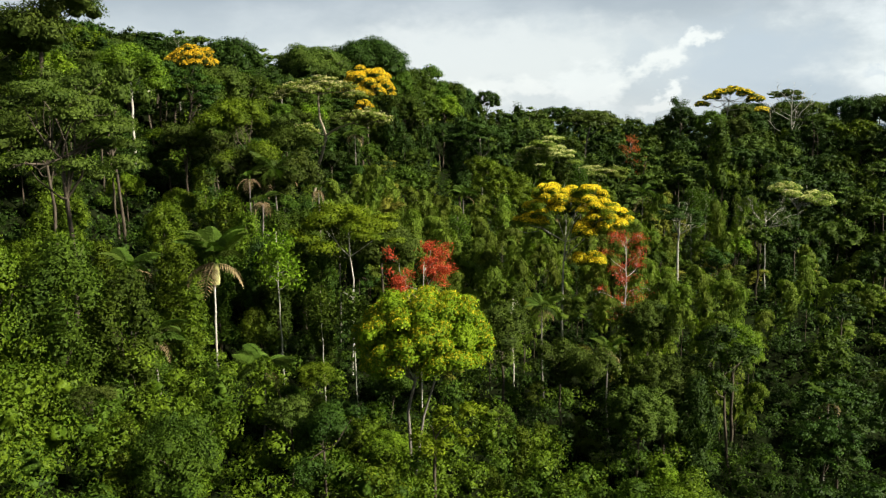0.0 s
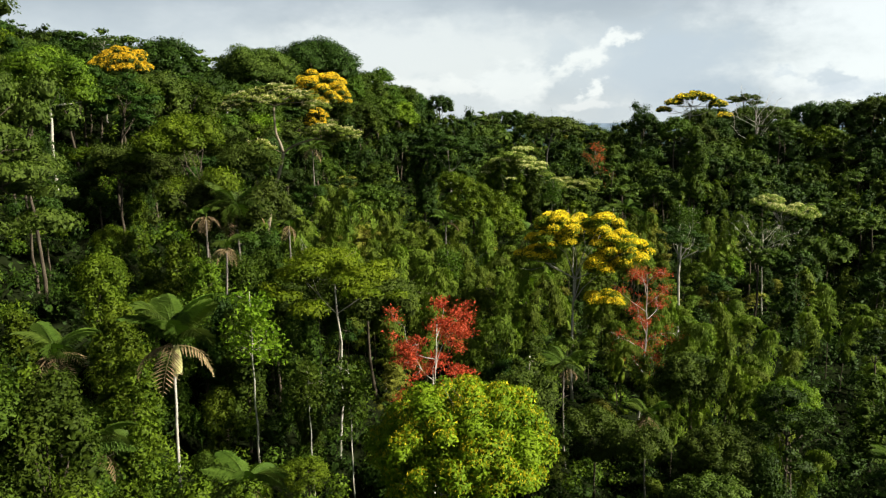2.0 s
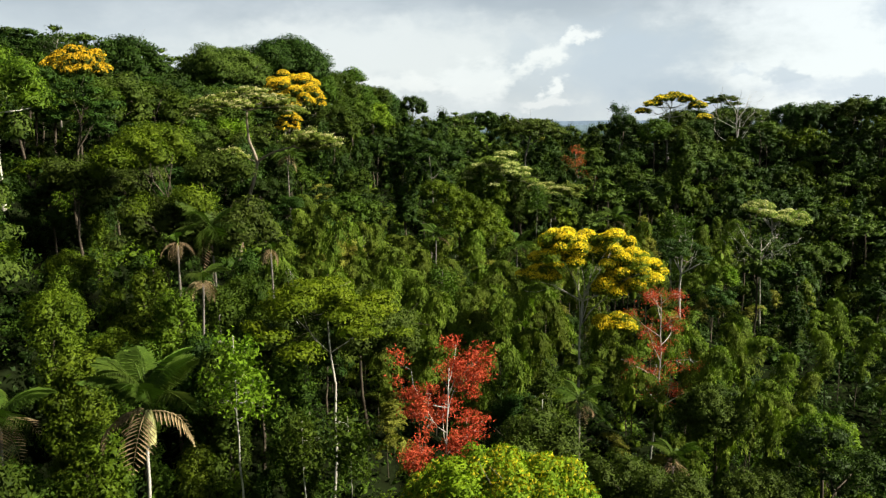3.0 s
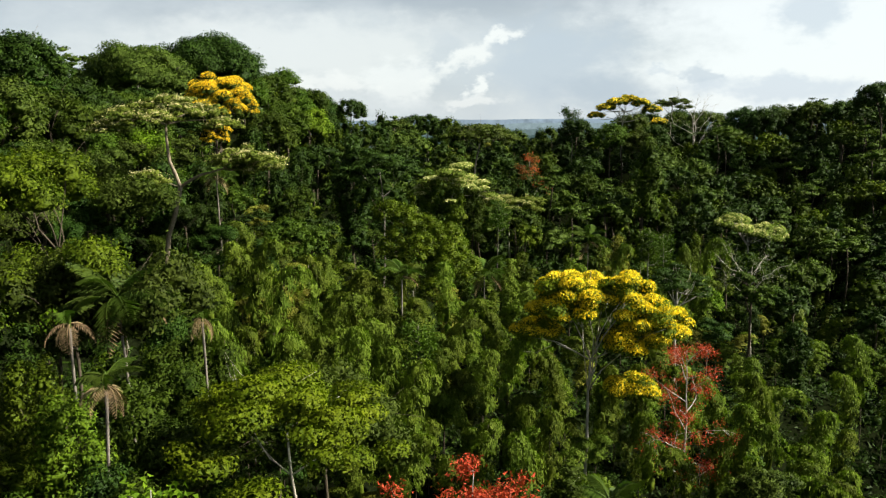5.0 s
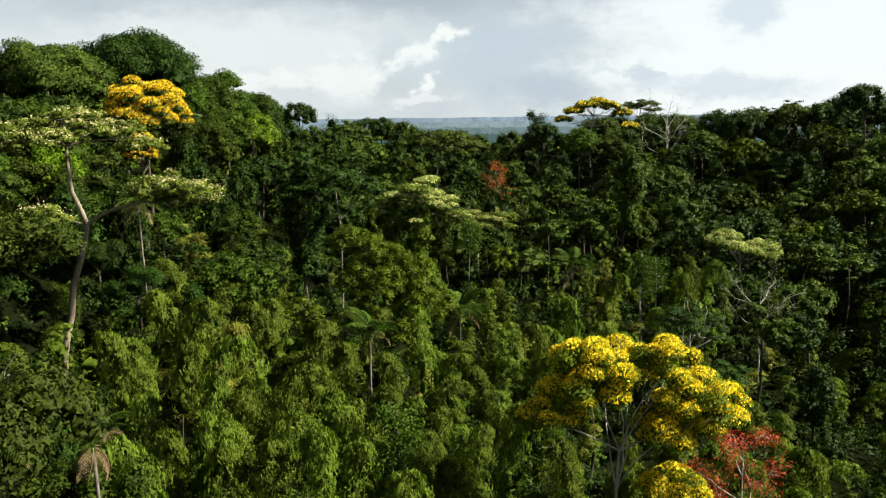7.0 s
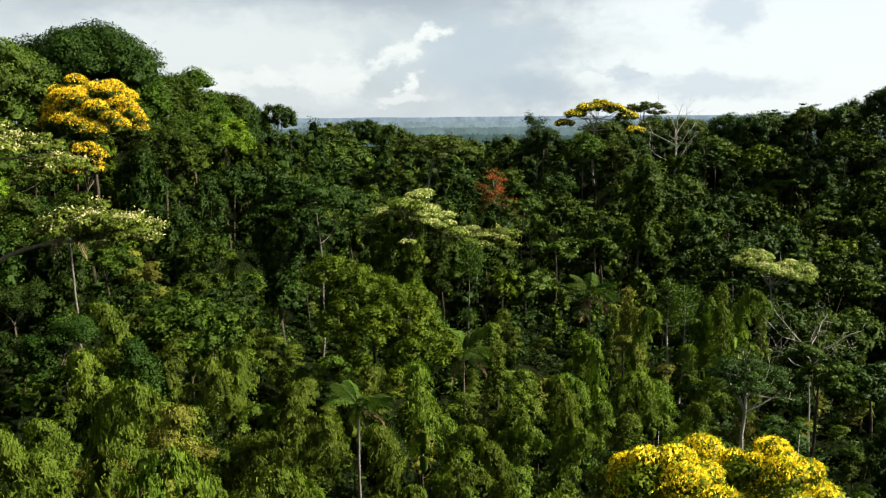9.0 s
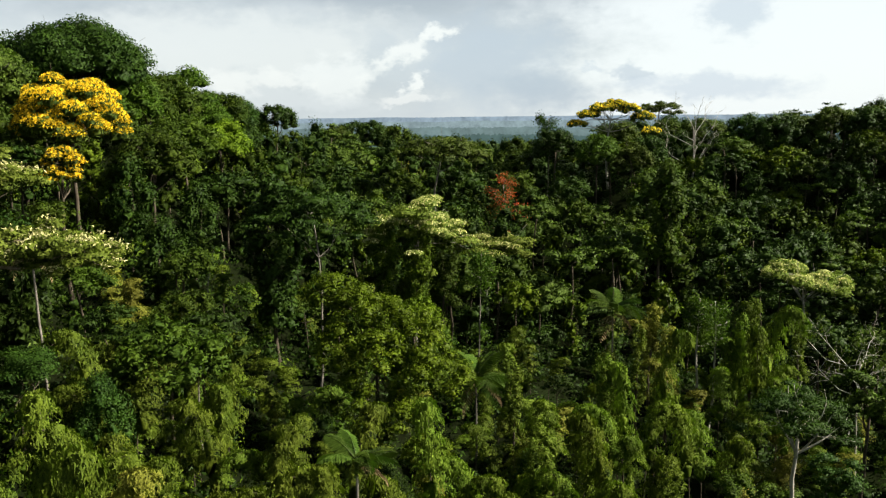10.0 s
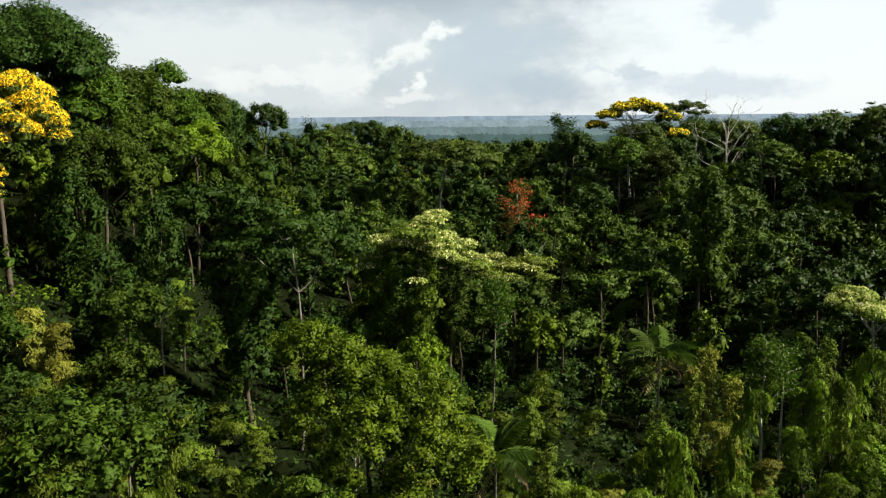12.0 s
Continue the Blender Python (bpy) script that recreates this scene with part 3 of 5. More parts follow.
def bare_tree(seed, height, spread, label, name, bark, flowers=None, leaf=None, group="", tuft=0.5, radius=0.22, forks=6, flower_size=0.24, per_tip=42, low=0.35, shape=1.0, leafy=12, leaf_size=0.34, steep=0.0):
    """A tree with open, mostly leafless limbs; flower or leaf tufts sit on its twig ends."""
    rng = np.random.default_rng(seed)
    t = thing(name, label, "tree", group)
    w, tips = Wood(), []
    line = bent((0, 0, -1.2), (rng.normal() * 0.4, rng.normal() * 0.4, height * (0.94 if not (flowers or leaf) else 0.84)), rng, 0.02, 10, 0.0025)
    w.add(line, np.linspace(radius, radius * 0.22, 10), 7)
    for i in range(forks * 2):
        q = low + (0.97 - low) * (i + 0.5) / (forks * 2)
        k = int(q * 9)
        at = line[k] + (line[min(k + 1, 9)] - line[k]) * (q * 9 - k)
        a = i * 2.39996 + rng.normal() * 0.3
        reach = spread * (1.05 - 0.62 * q ** 1.5 * shape) * rng.uniform(0.65, 1.05)
        end = at + np.array([math.cos(a) * reach, math.sin(a) * reach, reach * (rng.uniform(0.25, 0.75) + steep + (0.5 * q if flowers else 0.0))])
        b = bent(at, end, rng, 0.10, 6)
        w.add(b, np.linspace(radius * 0.36, radius * 0.08, 6), 5)
        for _ in range(5):
            s = b[rng.integers(2, 6)]
            e = s + np.array([math.cos(a), math.sin(a), 0.35 + steep]) * reach * 0.22 + rng.normal(size=3) * reach * 0.20
            w.add(bent(s, e, rng, 0.1, 4), np.linspace(radius * 0.12, radius * 0.04, 4), 4)
            tips.append(e)
            for _ in range(2):
                e2 = e * 0.5 + s * 0.5 + rng.normal(size=3) * reach * 0.16
                w.add(bent(s * 0.4 + e * 0.6, e2, rng, 0.05, 3), np.linspace(radius * 0.07, radius * 0.03, 3), 3)
                tips.append(e2)
    part("trunk", link_mesh("trunk", w.v, w.f, bark, True), t)
    tips = np.array(tips)
    if flowers:
        sel = tips[rng.random(len(tips)) < 0.85]
        p = np.repeat(sel, per_tip, 0) + rng.normal(size=(len(sel) * per_tip, 3)) * np.array([tuft, tuft, tuft * 0.55])
        v = kites(p, rng.normal(size=p.shape) + np.array([0, 0, 0.6]), flower_size, rng, -0.2, 0.45)
        part("blossom", link_mesh("blossom", v, leaf_faces(v), flowers), t, "red blossom" if flowers is RED else "")
    if leaf:
        sel = tips[rng.random(len(tips)) < 0.4]
        p = np.repeat(sel, leafy, 0) + rng.normal(size=(len(sel) * leafy, 3)) * tuft * 0.8
        v = kites(p, rng.normal(size=p.shape) + np.array([0, 0, 0.8]), leaf_size, rng, 0.4, 0.6)
        part("leaves", link_mesh("leaves", v, leaf_faces(v), leaf), t)
    return t


def forked_umbrella(seed):
    """A leaning trunk that forks into two boughs, each with flat tiers of pale leaves and whitish flower heads."""
    rng = np.random.default_rng(seed)
    t = thing("umbrella_tree", "leaning forked umbrella tree with whitish flower heads on flat tiers", "tree")
    base = float(ground(-21.5, 144))
    w, fork = Wood(), np.array([3.4, -0.4, 47.2 - base])
    w.add(bent((0, 0, -1.2), fork, rng, 0.03, 7, 0.006), np.linspace(0.36, 0.25, 7), 8)
    cs = []
    for stout, end, pads in ((1.0, (2.2, 0.2, 54.4 - base), [(-3.6, 0.6, 1.4, 4.0), (0.4, 1.2, 2.6, 3.6), (3.4, -0.4, 1.6, 3.4), (-1.5, -1.8, 0.9, 3.2), (-6.2, -0.6, 0.0, 2.2), (6.2, 0.4, 0.2, 2.0)]),
                      (0.8, (8.4, -3.0, 49.4 - base), [(2.0, -0.4, 1.6, 2.8), (4.4, -1.2, 1.0, 2.4), (0.4, 0.6, 0.8, 2.0), (3.0, 1.2, 0.2, 2.0)]),
                      (0.25, (1.0, -1.6, 48.4 - base), [(-0.8, -0.6, 0.3, 1.8)])):
        bough = bent(fork, end, rng, 0.05, 6, 0.01)
        w.add(bough, np.linspace(0.24, 0.13, 6) * stout, 7)
        for x, y, z, a in pads:
            c = np.array(end) + np.array([x, y, z])
            w.add(bent(bough[-1], c, rng, 0.12, 5), np.linspace(0.12, 0.035, 5) * min(1.0, stout + 0.2), 5)
            k = int(8 * a)
            for i in range(k):
                g, q = i * 2.39996, math.sqrt((i + 0.5) / k)
                cs.append(((c[0] + a * q * math.cos(g), c[1] + a * q * math.sin(g), c[2] + 0.3 - 0.9 * q * q + rng.normal() * 0.22), rng.uniform(0.45, 0.8), 0.42))
                if i % 3 == 0:
                    w.add(bent(c, cs[-1][0], rng, 0.1, 3), np.linspace(0.035, 0.015, 3), 4)
    part("trunk", link_mesh("trunk", w.v, w.f, BARK_TAN, True), t)
    part("crown", foliage_mesh("crown", leaf_mass(cs, 0.24, 0.75, rng), cs, 1, LEAF_PALE, rng), t)
    sel = np.array([c for c, r, fl in cs if rng.random() < 0.55])
    p = np.repeat(sel, 40, 0) + rng.normal(size=(len(sel) * 40, 3)) * np.array([0.42, 0.42, 0.12]) + np.array([0, 0, 0.32])
    v = kites(p, rng.normal(size=p.shape) + np.array([0, 0, 0.9]), 0.2, rng, -0.2, 0.5)
    part("blossom", link_mesh("blossom", v, leaf_faces(v), CREAM), t, "whitish flower heads")
    return t


def stand(t, x, y, turn=0.0, sink=0.0, size=1.0):
    t.matrix_basis = pose(x, y, float(ground(x, y)) - sink, 0, 0, turn) @ Matrix.Diagonal((size, size, size, 1))
    return t


# ---- ground ----
def build_ground():
    ring = np.concatenate([np.arange(0, 330, 6.0), np.geomspace(336, 4700, 46)])
    turns = 120
    v, f = [], []
    for r in ring:
        for k in range(turns):
            a = 2 * math.pi * k / turns
            v.append((20 + r * math.cos(a), 150 + r * math.sin(a)))
    xy = np.array(v)
    z = ground(xy[:, 0], xy[:, 1])
    rr = np.hypot(xy[:, 0] - 20, xy[:, 1] - 150)
    z = z + 0.5 * np.sin(xy[:, 0] * 0.41) * np.sin(xy[:, 1] * 0.37) * (rr < 400)
    verts = np.column_stack([xy, z])
    for i in range(len(ring) - 1):
        for k in range(turns):
            q = (k + 1) % turns
            f.append((i * turns + k, i * turns + q, (i + 1) * turns + q, (i + 1) * turns + k))
    me = link_mesh("ground", verts, f, SHADED_SOIL, True)
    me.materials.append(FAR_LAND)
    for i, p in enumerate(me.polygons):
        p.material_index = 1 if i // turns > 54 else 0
    tagged(new("ground", me), "dark forest floor falling into a steep valley", "ground", kind="structure")


build_ground()

# ---- single trees that stand out ----
HEROES = []


def hero(t, x, y, top=None, turn=0.0, size=1.0, keep=4.0):
    HEROES.append((x, y, keep))
    return stand(t, x, y, turn, 0, size)


def rise(x, y, top):
    """Height of a tree at (x, y) whose top is at the level top."""
    return float(top - ground(x, y))


hero(broadleaf(101, "dense", 5.4, 7.8, rise(-1.8, 66.5, 35.2), 0.24, 0.85, LEAF_LIME, BARK_GREY, "round lime-green tree with yellow shoots and a forked grey trunk",
               radius=0.2, fork=True, flowers=SHOOT, flower_share=0.8, thin=0.75, flower_size=0.18, flower_label="yellow young shoots"), -1.8, 66.5, keep=4.4)
Z0 = rise(19.2, 112.6, 40.9)
hero(broadleaf(102, "lobes", 7.6, 13.0, Z0, 0.24, 0.6, LEAF_LIME, BARK_PALE, "tall tree with lobed crown covered in bright yellow blossom",
               name="flowering_tree", radius=0.18, flowers=YELLOW, flower_share=0.76, flower_size=0.17, flower_label="bright yellow blossom", limbs=11, thin=2.6,
               lobes=[(-2.4, 0.6, 9.4, 3.0, 3.3), (3.0, -0.9, 9.8, 2.9, 2.9), (0.6, 2.6, 9.2, 2.8, 2.8), (5.6, -1.8, 7.6, 2.9, 2.4), (3.4, -1.4, 6.2, 2.4, 1.6),
                      (-4.6, 1.5, 7.2, 1.9, 1.0), (3.2, -2.0, 2.0, 2.0, 1.0)]), 19.2, 112.6, keep=4.4)
hero(bare_tree(103, rise(26.6, 109.5, 37.4), 4.6, "slim pale tree with red blossom on bare twigs", "flowering_tree", BARK_PALE, RED, None, tuft=0.36, flower_size=0.19, per_tip=30, radius=0.15, forks=7, low=0.3), 26.6, 109.5, keep=4.0)
hero(bare_tree(104, rise(-1.5, 84, 38.6), 3.8, "pale-limbed tree with coral red blossom on open branches", "flowering_tree", BARK_PALE, RED, None, tuft=0.36, flower_size=0.22, per_tip=86, radius=0.13, forks=6, low=0.42, steep=0.25, shape=0.6), -1.5, 84, keep=4.0)
hero(bare_tree(105, rise(62, 240, 46.5), 4.6, "narrow tree with rusty red blossom among dark crowns", "flowering_tree", BARK_GREY, RED, LEAF_OLIVE, tuft=0.6, flower_size=0.34, per_tip=14, leafy=40), 62, 240, keep=4.0)
hero(broadleaf(106, "round", 5.6, 9.5, rise(-13.6, 194, 62.6), 0.42, 0.5, LEAF_OLIVE, BARK, "golden yellow flowering tree on the crest of the slope", name="flowering_tree",
               flowers=GOLD, flower_share=1.0, flower_size=0.19, thin=2.4, flower_label="golden yellow blossom"), -13.6, 194, keep=6.0)
hero(broadleaf(107, "round", 3.9, 5.0, rise(-42.8, 150, 63.3), 0.42, 0.5, LEAF_OLIVE, BARK, "golden yellow flowering tree between dark crest trees", name="flowering_tree",
               flowers=GOLD, flower_share=1.0, flower_size=0.19, thin=2.4, flower_label="golden yellow blossom"), -42.8, 150, keep=4.5)
hero(broadleaf(108, "layers", 10.5, 7.5, rise(99.8, 262, 60.6), 0.36, 0.4, LEAF_OLIVE, BARK_PALE, "wide umbrella tree with yellow blossom on top and bare pale limbs", name="flowering_tree",
               flowers=YELLOW, flower_share=0.9, flower_size=0.36, flower_label="yellow blossom", limbs=18, radius=0.3,
               lobes=[(-8.2, 1.4, 1.4, 2.0, 0.8), (-5.4, 1.0, 3.6, 2.4, 0.9), (-2.2, 0.5, 5.0, 2.8, 1.1), (1.4, 0, 5.6, 3.0, 1.3), (4.8, -1, 4.6, 2.8, 1.3), (7.6, -2, 2.8, 2.4, 1.2), (9.6, -3, -0.8, 2.0, 1.0)]), 99.8, 262, keep=3.5)
hero(bare_tree(109, rise(85, 266, 60.0), 3.8, "dark open-crowned tree on the far crest", "slender_tree", BARK_GREY, None, LEAF_DARK, forks=5, radius=0.2, low=0.5, tuft=0.75, leafy=60, leaf_size=0.36), 85, 266, keep=2.0)
hero(broadleaf(155, "layers", 6.0, 3.0, rise(128, 283, 59.4), 0.42, 0.4, LEAF_OLIVE, BARK_GREY, "flat dark umbrella crown on the far skyline", name="umbrella_tree"), 128, 283, keep=4.0)
hero(bare_tree(110, rise(114.6, 249.5, 54.6), 6.4, "tall leafless grey tree on the far slope", "dead_tree", BARK_PALE, None, None, forks=5, radius=0.30, low=0.36, shape=0.3, steep=0.9), 114.6, 249.5, keep=4.5)
hero(broadleaf(111, "layers", 8.0, 4.4, rise(88, 185, 34.6), 0.30, 0.45, LEAF_PALE, BARK_PALE, "flat-topped tree with cream blossom and grey limbs", name="flowering_tree",
               flowers=CREAM, thin=1.1, flower_share=0.62, flower_size=0.22, flower_label="cream blossom", limbs=26,
               lobes=[(-5.0, 0.6, 3.4, 1.5, 0.9), (-3.0, 1.0, 4.2, 1.7, 1.0), (-0.8, 1.4, 3.6, 1.5, 0.9), (-2.2, -1.6, 2.4, 1.5, 0.8), (1.4, -1.6, 1.2, 1.6, 0.9), (3.4, -0.4, 2.2, 1.7, 1.0), (5.8, -0.8, 1.6, 1.6, 1.0), (4.4, -2.4, 0.4, 1.5, 0.8), (7.2, -0.2, 0.4, 1.3, 0.7)]), 87, 184, keep=2.6)
hero(bare_tree(112, rise(67, 153.5, 34.0), 6.0, "low bare tree with tangled pale branches", "dead_tree", BARK_PALE, None, LEAF_OLIVE, forks=5, radius=0.17, low=0.70, shape=0.25, steep=0.15), 67, 153.5, keep=1.4)
hero(broadleaf(113, "layers", 6.9, 7.5, rise(-32.5, 70, 51.5), 0.26, 0.7, LEAF_OLIVE, BARK, "spreading umbrella tree with pale green layered foliage and grey limbs", name="umbrella_tree",
               radius=0.3, limbs=14), -32.5, 70, keep=2.6)
hero(forked_umbrella(114), -21.5, 144, keep=1.6)
hero(broadleaf(147, "lobes", 6.4, 14.0, rise(-25, 110, 54.6), 0.24, 0.32, LEAF_BRIGHT, BARK, "fine-leaved spreading tree with pale bare twigs", name="umbrella_tree", limbs=7, radius=0.16), -25, 110, keep=4.0)
hero(broadleaf(148, "round", 2.4, 5.5, rise(-14.3, 187, 55.0), 0.5, 0.5, LEAF_OLIVE, BARK, "small golden flowering tree below a larger one", name="flowering_tree",
               flowers=GOLD, flower_share=1.0, flower_size=0.19, thin=2.4, flower_label="golden yellow blossom"), -14.3, 186, keep=2.5)
hero(broadleaf(116, "round", 9.8, 10.0, rise(-16.2, 232, 71.4), 0.42, 0.5, LEAF_DARK, BARK_GREY, "large dark domed tree that crowns the crest"), -16.2, 232, keep=9.0)
hero(broadleaf(117, "round", 8.0, 8.5, rise(-27.6, 200, 67.2), 0.38, 0.5, LEAF_OLIVE, BARK_GREY, "broad flat olive-green crown on the crest", name="umbrella_tree", limbs=12), -27.6, 200, keep=2.6)
hero(broadleaf(118, "lobes", 7.0, 11.0, rise(2.4, 256, 65.6), 0.42, 0.45, LEAF_MID, BARK_GREY, "bushy mid-green tree on the crest with a thin top"), 2.4, 256, keep=6.5)
hero(broadleaf(119, "lobes", 8.0, 16.0, rise(-48.5, 104, 72.0), 0.34, 0.5, LEAF_OLIVE, BARK, "tall olive-green tree hung with climbers on the upper slope", hang=1.0), -48.5, 104, keep=7.0)
hero(broadleaf(120, "lobes", 6.4, 9.5, rise(-44.3, 122, 62.7), 0.28, 0.5, LEAF_VINE, BARK_PALE, "bright green spreading tree with pale limbs high on the slope"), -44.3, 122, keep=6.0)
hero(broadleaf(121, "round", 6.6, 13.0, rise(-42.5, 180, 68.0), 0.42, 0.5, LEAF_DARK, BARK_GREY, "dark dense crest tree with an uneven crown", limbs=14), -42.5, 180, keep=5.0)
hero(bare_tree(177, rise(-49.6, 165, 68.6), 4.4, "thin open-crowned tree with sparse dark leaves on the crest", "slender_tree", BARK_GREY, None, LEAF_DARK, forks=6, radius=0.2, low=0.6, tuft=0.7, leafy=30), -49.6, 165, keep=3.0)
hero(broadleaf(122, "column", 3.6, 17.0, rise(8, 184, 50.0), 0.5, 0.55, LEAF_DARK, BARK, "dark tower of climbers over a dead trunk", name="vine_covered_tree", hang=1.2), 8, 184, keep=3.4)
hero(broadleaf(123, "lobes", 6.0, 12.0, rise(14.5, 162.5, 42.4), 0.24, 0.34, LEAF_GLOSS, BARK, "tree smothered in glossy bright climbing vines", name="vine_covered_tree", hang=2.2,
               lobes=[(-3.6, 3.5, 9.6, 2.4, 2.6), (-1.6, 1.2, 8.2, 2.6, 3.0), (1.4, 0.4, 7.0, 2.8, 2.8), (4.2, -0.6, 5.6, 2.6, 2.8), (-4.0, 0.4, 4.6, 2.2, 3.6), (-0.6, -2.2, 4.6, 2.4, 3.2),
                      (2.8, -3.0, 2.6, 2.6, 3.0), (6.2, -2.4, 1.6, 2.4, 2.8), (-3.2, -2.4, 0.6, 2.2, 3.0), (1.0, -4.6, -0.6, 2.4, 2.6)]), 14.5, 162.5, keep=4.5)
hero(broadleaf(154, "layers", 7.0, 4.2, rise(12, 178, 47.5), 0.36, 0.45, LEAF_DARK, BARK_GREY, "dark flat-crowned tree with a grey forked trunk", name="umbrella_tree", limbs=5, radius=0.16), 12, 180, keep=2.0)
hero(broadleaf(124, "column", 3.4, 16.0, rise(74.3, 201.4, 49.0), 0.55, 0.55, LEAF_MID, BARK, "tall column of climbers over a trunk", name="vine_covered_tree", hang=1.2), 74.3, 201.4, keep=4.0)
hero(broadleaf(125, "layers", 7.6, 6.5, rise(29.5, 198, 44.2), 0.34, 0.5, LEAF_PALE, BARK_GREY, "tree with whitish flower heads scattered over a pale crown", name="umbrella_tree",
               flowers=CREAM, thin=0.8, flower_share=0.6, flower_size=0.24, flower_label="whitish flower heads"), 29.5, 198, keep=1.3)
hero(broadleaf(126, "layers", 7.5, 3.0, rise(46, 210, 37.0), 0.36, 0.5, LEAF_PALE, BARK_PALE, "low flat tree with pale tiers", name="umbrella_tree",
               flowers=CREAM, thin=0.7, flower_share=0.5, flower_size=0.24, flower_label="whitish flower heads"), 46, 210, keep=2.6)
hero(broadleaf(127, "layers", 10.0, 4.0, rise(57, 258, 53.0), 0.65, 0.5, LEAF_OLIVE, BARK_GREY, "wide flat dark olive crown", name="umbrella_tree"), 52, 250, keep=2.6)
hero(bamboo(128, 6, rise(-8.6, 134, 40.0) / 0.80, 2.0, 0.16, 0.3, LEAF_TAN, "dry tan-brown bamboo clump", fat=1.3), -8.6, 134, keep=4.2)
hero(palm(131, rise(-20.9, 73.6, 36.4), 16, 4.4, "tall feathered palm with cream flower stalk on a pale trunk", 4, True, upright=24, bark=BARK_PALE), -20.9, 73.6, keep=3.5)
hero(palm(132, rise(-30, 77, 35.2), 10, 3.5, "palm with withered tan fronds under its crown", 5), -30, 77, keep=3.0)
hero(palm(133, rise(-26, 73, 29.5), 10, 3.4, "young palm half sunk in the scrub", 2), -26, 72.5, keep=3.0)
hero(palm(134, rise(47, 173.3, 33.0), 12, 4.8, "palm with long drooping green fronds amid bamboo", 2), 47, 173.3, keep=3.0)
hero(palm(135, rise(24.6, 162, 30.5), 12, 4.6, "palm with spreading fronds below a vine mass", 2), 24.6, 162, keep=3.0)
hero(palm(136, rise(-20, 101.5, 43.0), 12, 4.3, "tall palm with green feather fronds above withered ones", 3), -20, 101.5, keep=1.2)
hero(palm(137, rise(-22.2, 98.6, 42.6), 4, 2.4, "dying palm with drooping tan fronds", 7), -22.2, 98.6, keep=1.2)
hero(palm(149, rise(-20.2, 92.3, 40.4), 4, 2.4, "dying palm with drooping tan fronds", 7), -20.2, 92.3, keep=1.2)
hero(palm(150, rise(-15, 105.3, 40.6), 3, 2.2, "dying palm with drooping tan fronds", 5), -15, 105.3, keep=1.2)
hero(palm(151, rise(-15, 125, 36.5), 4, 2.4, "dying palm with drooping tan fronds", 6), -15.5, 122, keep=1.2)
hero(palm(152, rise(6, 133, 36.8), 12, 2.8, "palm with a tufted crown among bamboo", 1), 6, 133.5, keep=2.5)
hero(palm(138, rise(14, 96, 26.0), 9, 3.0, "palm with pale upright fronds beside a tall tree", 3), 14, 97, keep=3.0)
hero(palm(139, rise(46.8, 89.5, 16.5), 10, 3.2, "palm with broad fronds in the valley bottom", 2), 46.8, 89.5, keep=3.0)
hero(palm(140, rise(21, 91, 22.0), 8, 2.8, "low palm with tan withered fronds", 4), 21, 91, keep=3.0)
hero(palm(153, rise(-16.5, 71, 27.0), 9, 3.4, "low palm with arching fronds in the scrub", 1), -16.5, 71, keep=2.0)
hero(palm(141, rise(-16, 150, 47.0), 9, 3.6, "tall slim palm on the slope beneath umbrella crowns", 3), -14, 160, keep=2.5)
hero(bare_tree(142, rise(-16.6, 84, 41.5), 2.6, "slender white-barked tree with sparse leaves", "slender_tree", BARK_PALE, None, LEAF_BRIGHT, forks=5, radius=0.11, low=0.62, leafy=26, tuft=0.6), -16.6, 84, keep=2.5)
hero(bare_tree(143, rise(-9, 84, 35.0), 2.0, "slender white-barked tree leaning over scrub", "slender_tree", BARK_PALE, None, LEAF_MID, forks=4, radius=0.085, low=0.7, leafy=40, tuft=0.7), -8.5, 83, keep=2.0)
hero(bare_tree(144, rise(-12, 82, 34.0), 2.0, "slender white-barked tree with a forked top", "slender_tree", BARK_PALE, None, LEAF_MID, forks=4, radius=0.085, low=0.7, leafy=40, tuft=0.7), -12, 83, keep=2.0)
hero(broadleaf(145, "layers", 6.8, 3.0, rise(-10, 92.5, 38.8), 0.26, 0.7, LEAF_LIME, BARK_PALE, "flat bright green umbrella crown over the scrub", name="umbrella_tree", limbs=5, radius=0.14), -10, 92.5, keep=2.6)
for i, (x, y, top) in enumerate(((57.5, 169, 38.5), (59.5, 170, 37.5), (-12, 100, 41.0), (4, 118, 38.5), (-2, 161.5, 42.5), (36, 190, 42.0))):
    hero(bare_tree(160 + i, rise(x, y, top), 2.4, "slender pale-trunked tree with a small leafy top", "slender_tree", BARK_PALE if i < 2 else BARK_GREY, None, LEAF_MID, forks=5, radius=0.22 if i < 2 else 0.13, low=0.66, tuft=0.6,
                   leafy=34), x, y, keep=1.0)

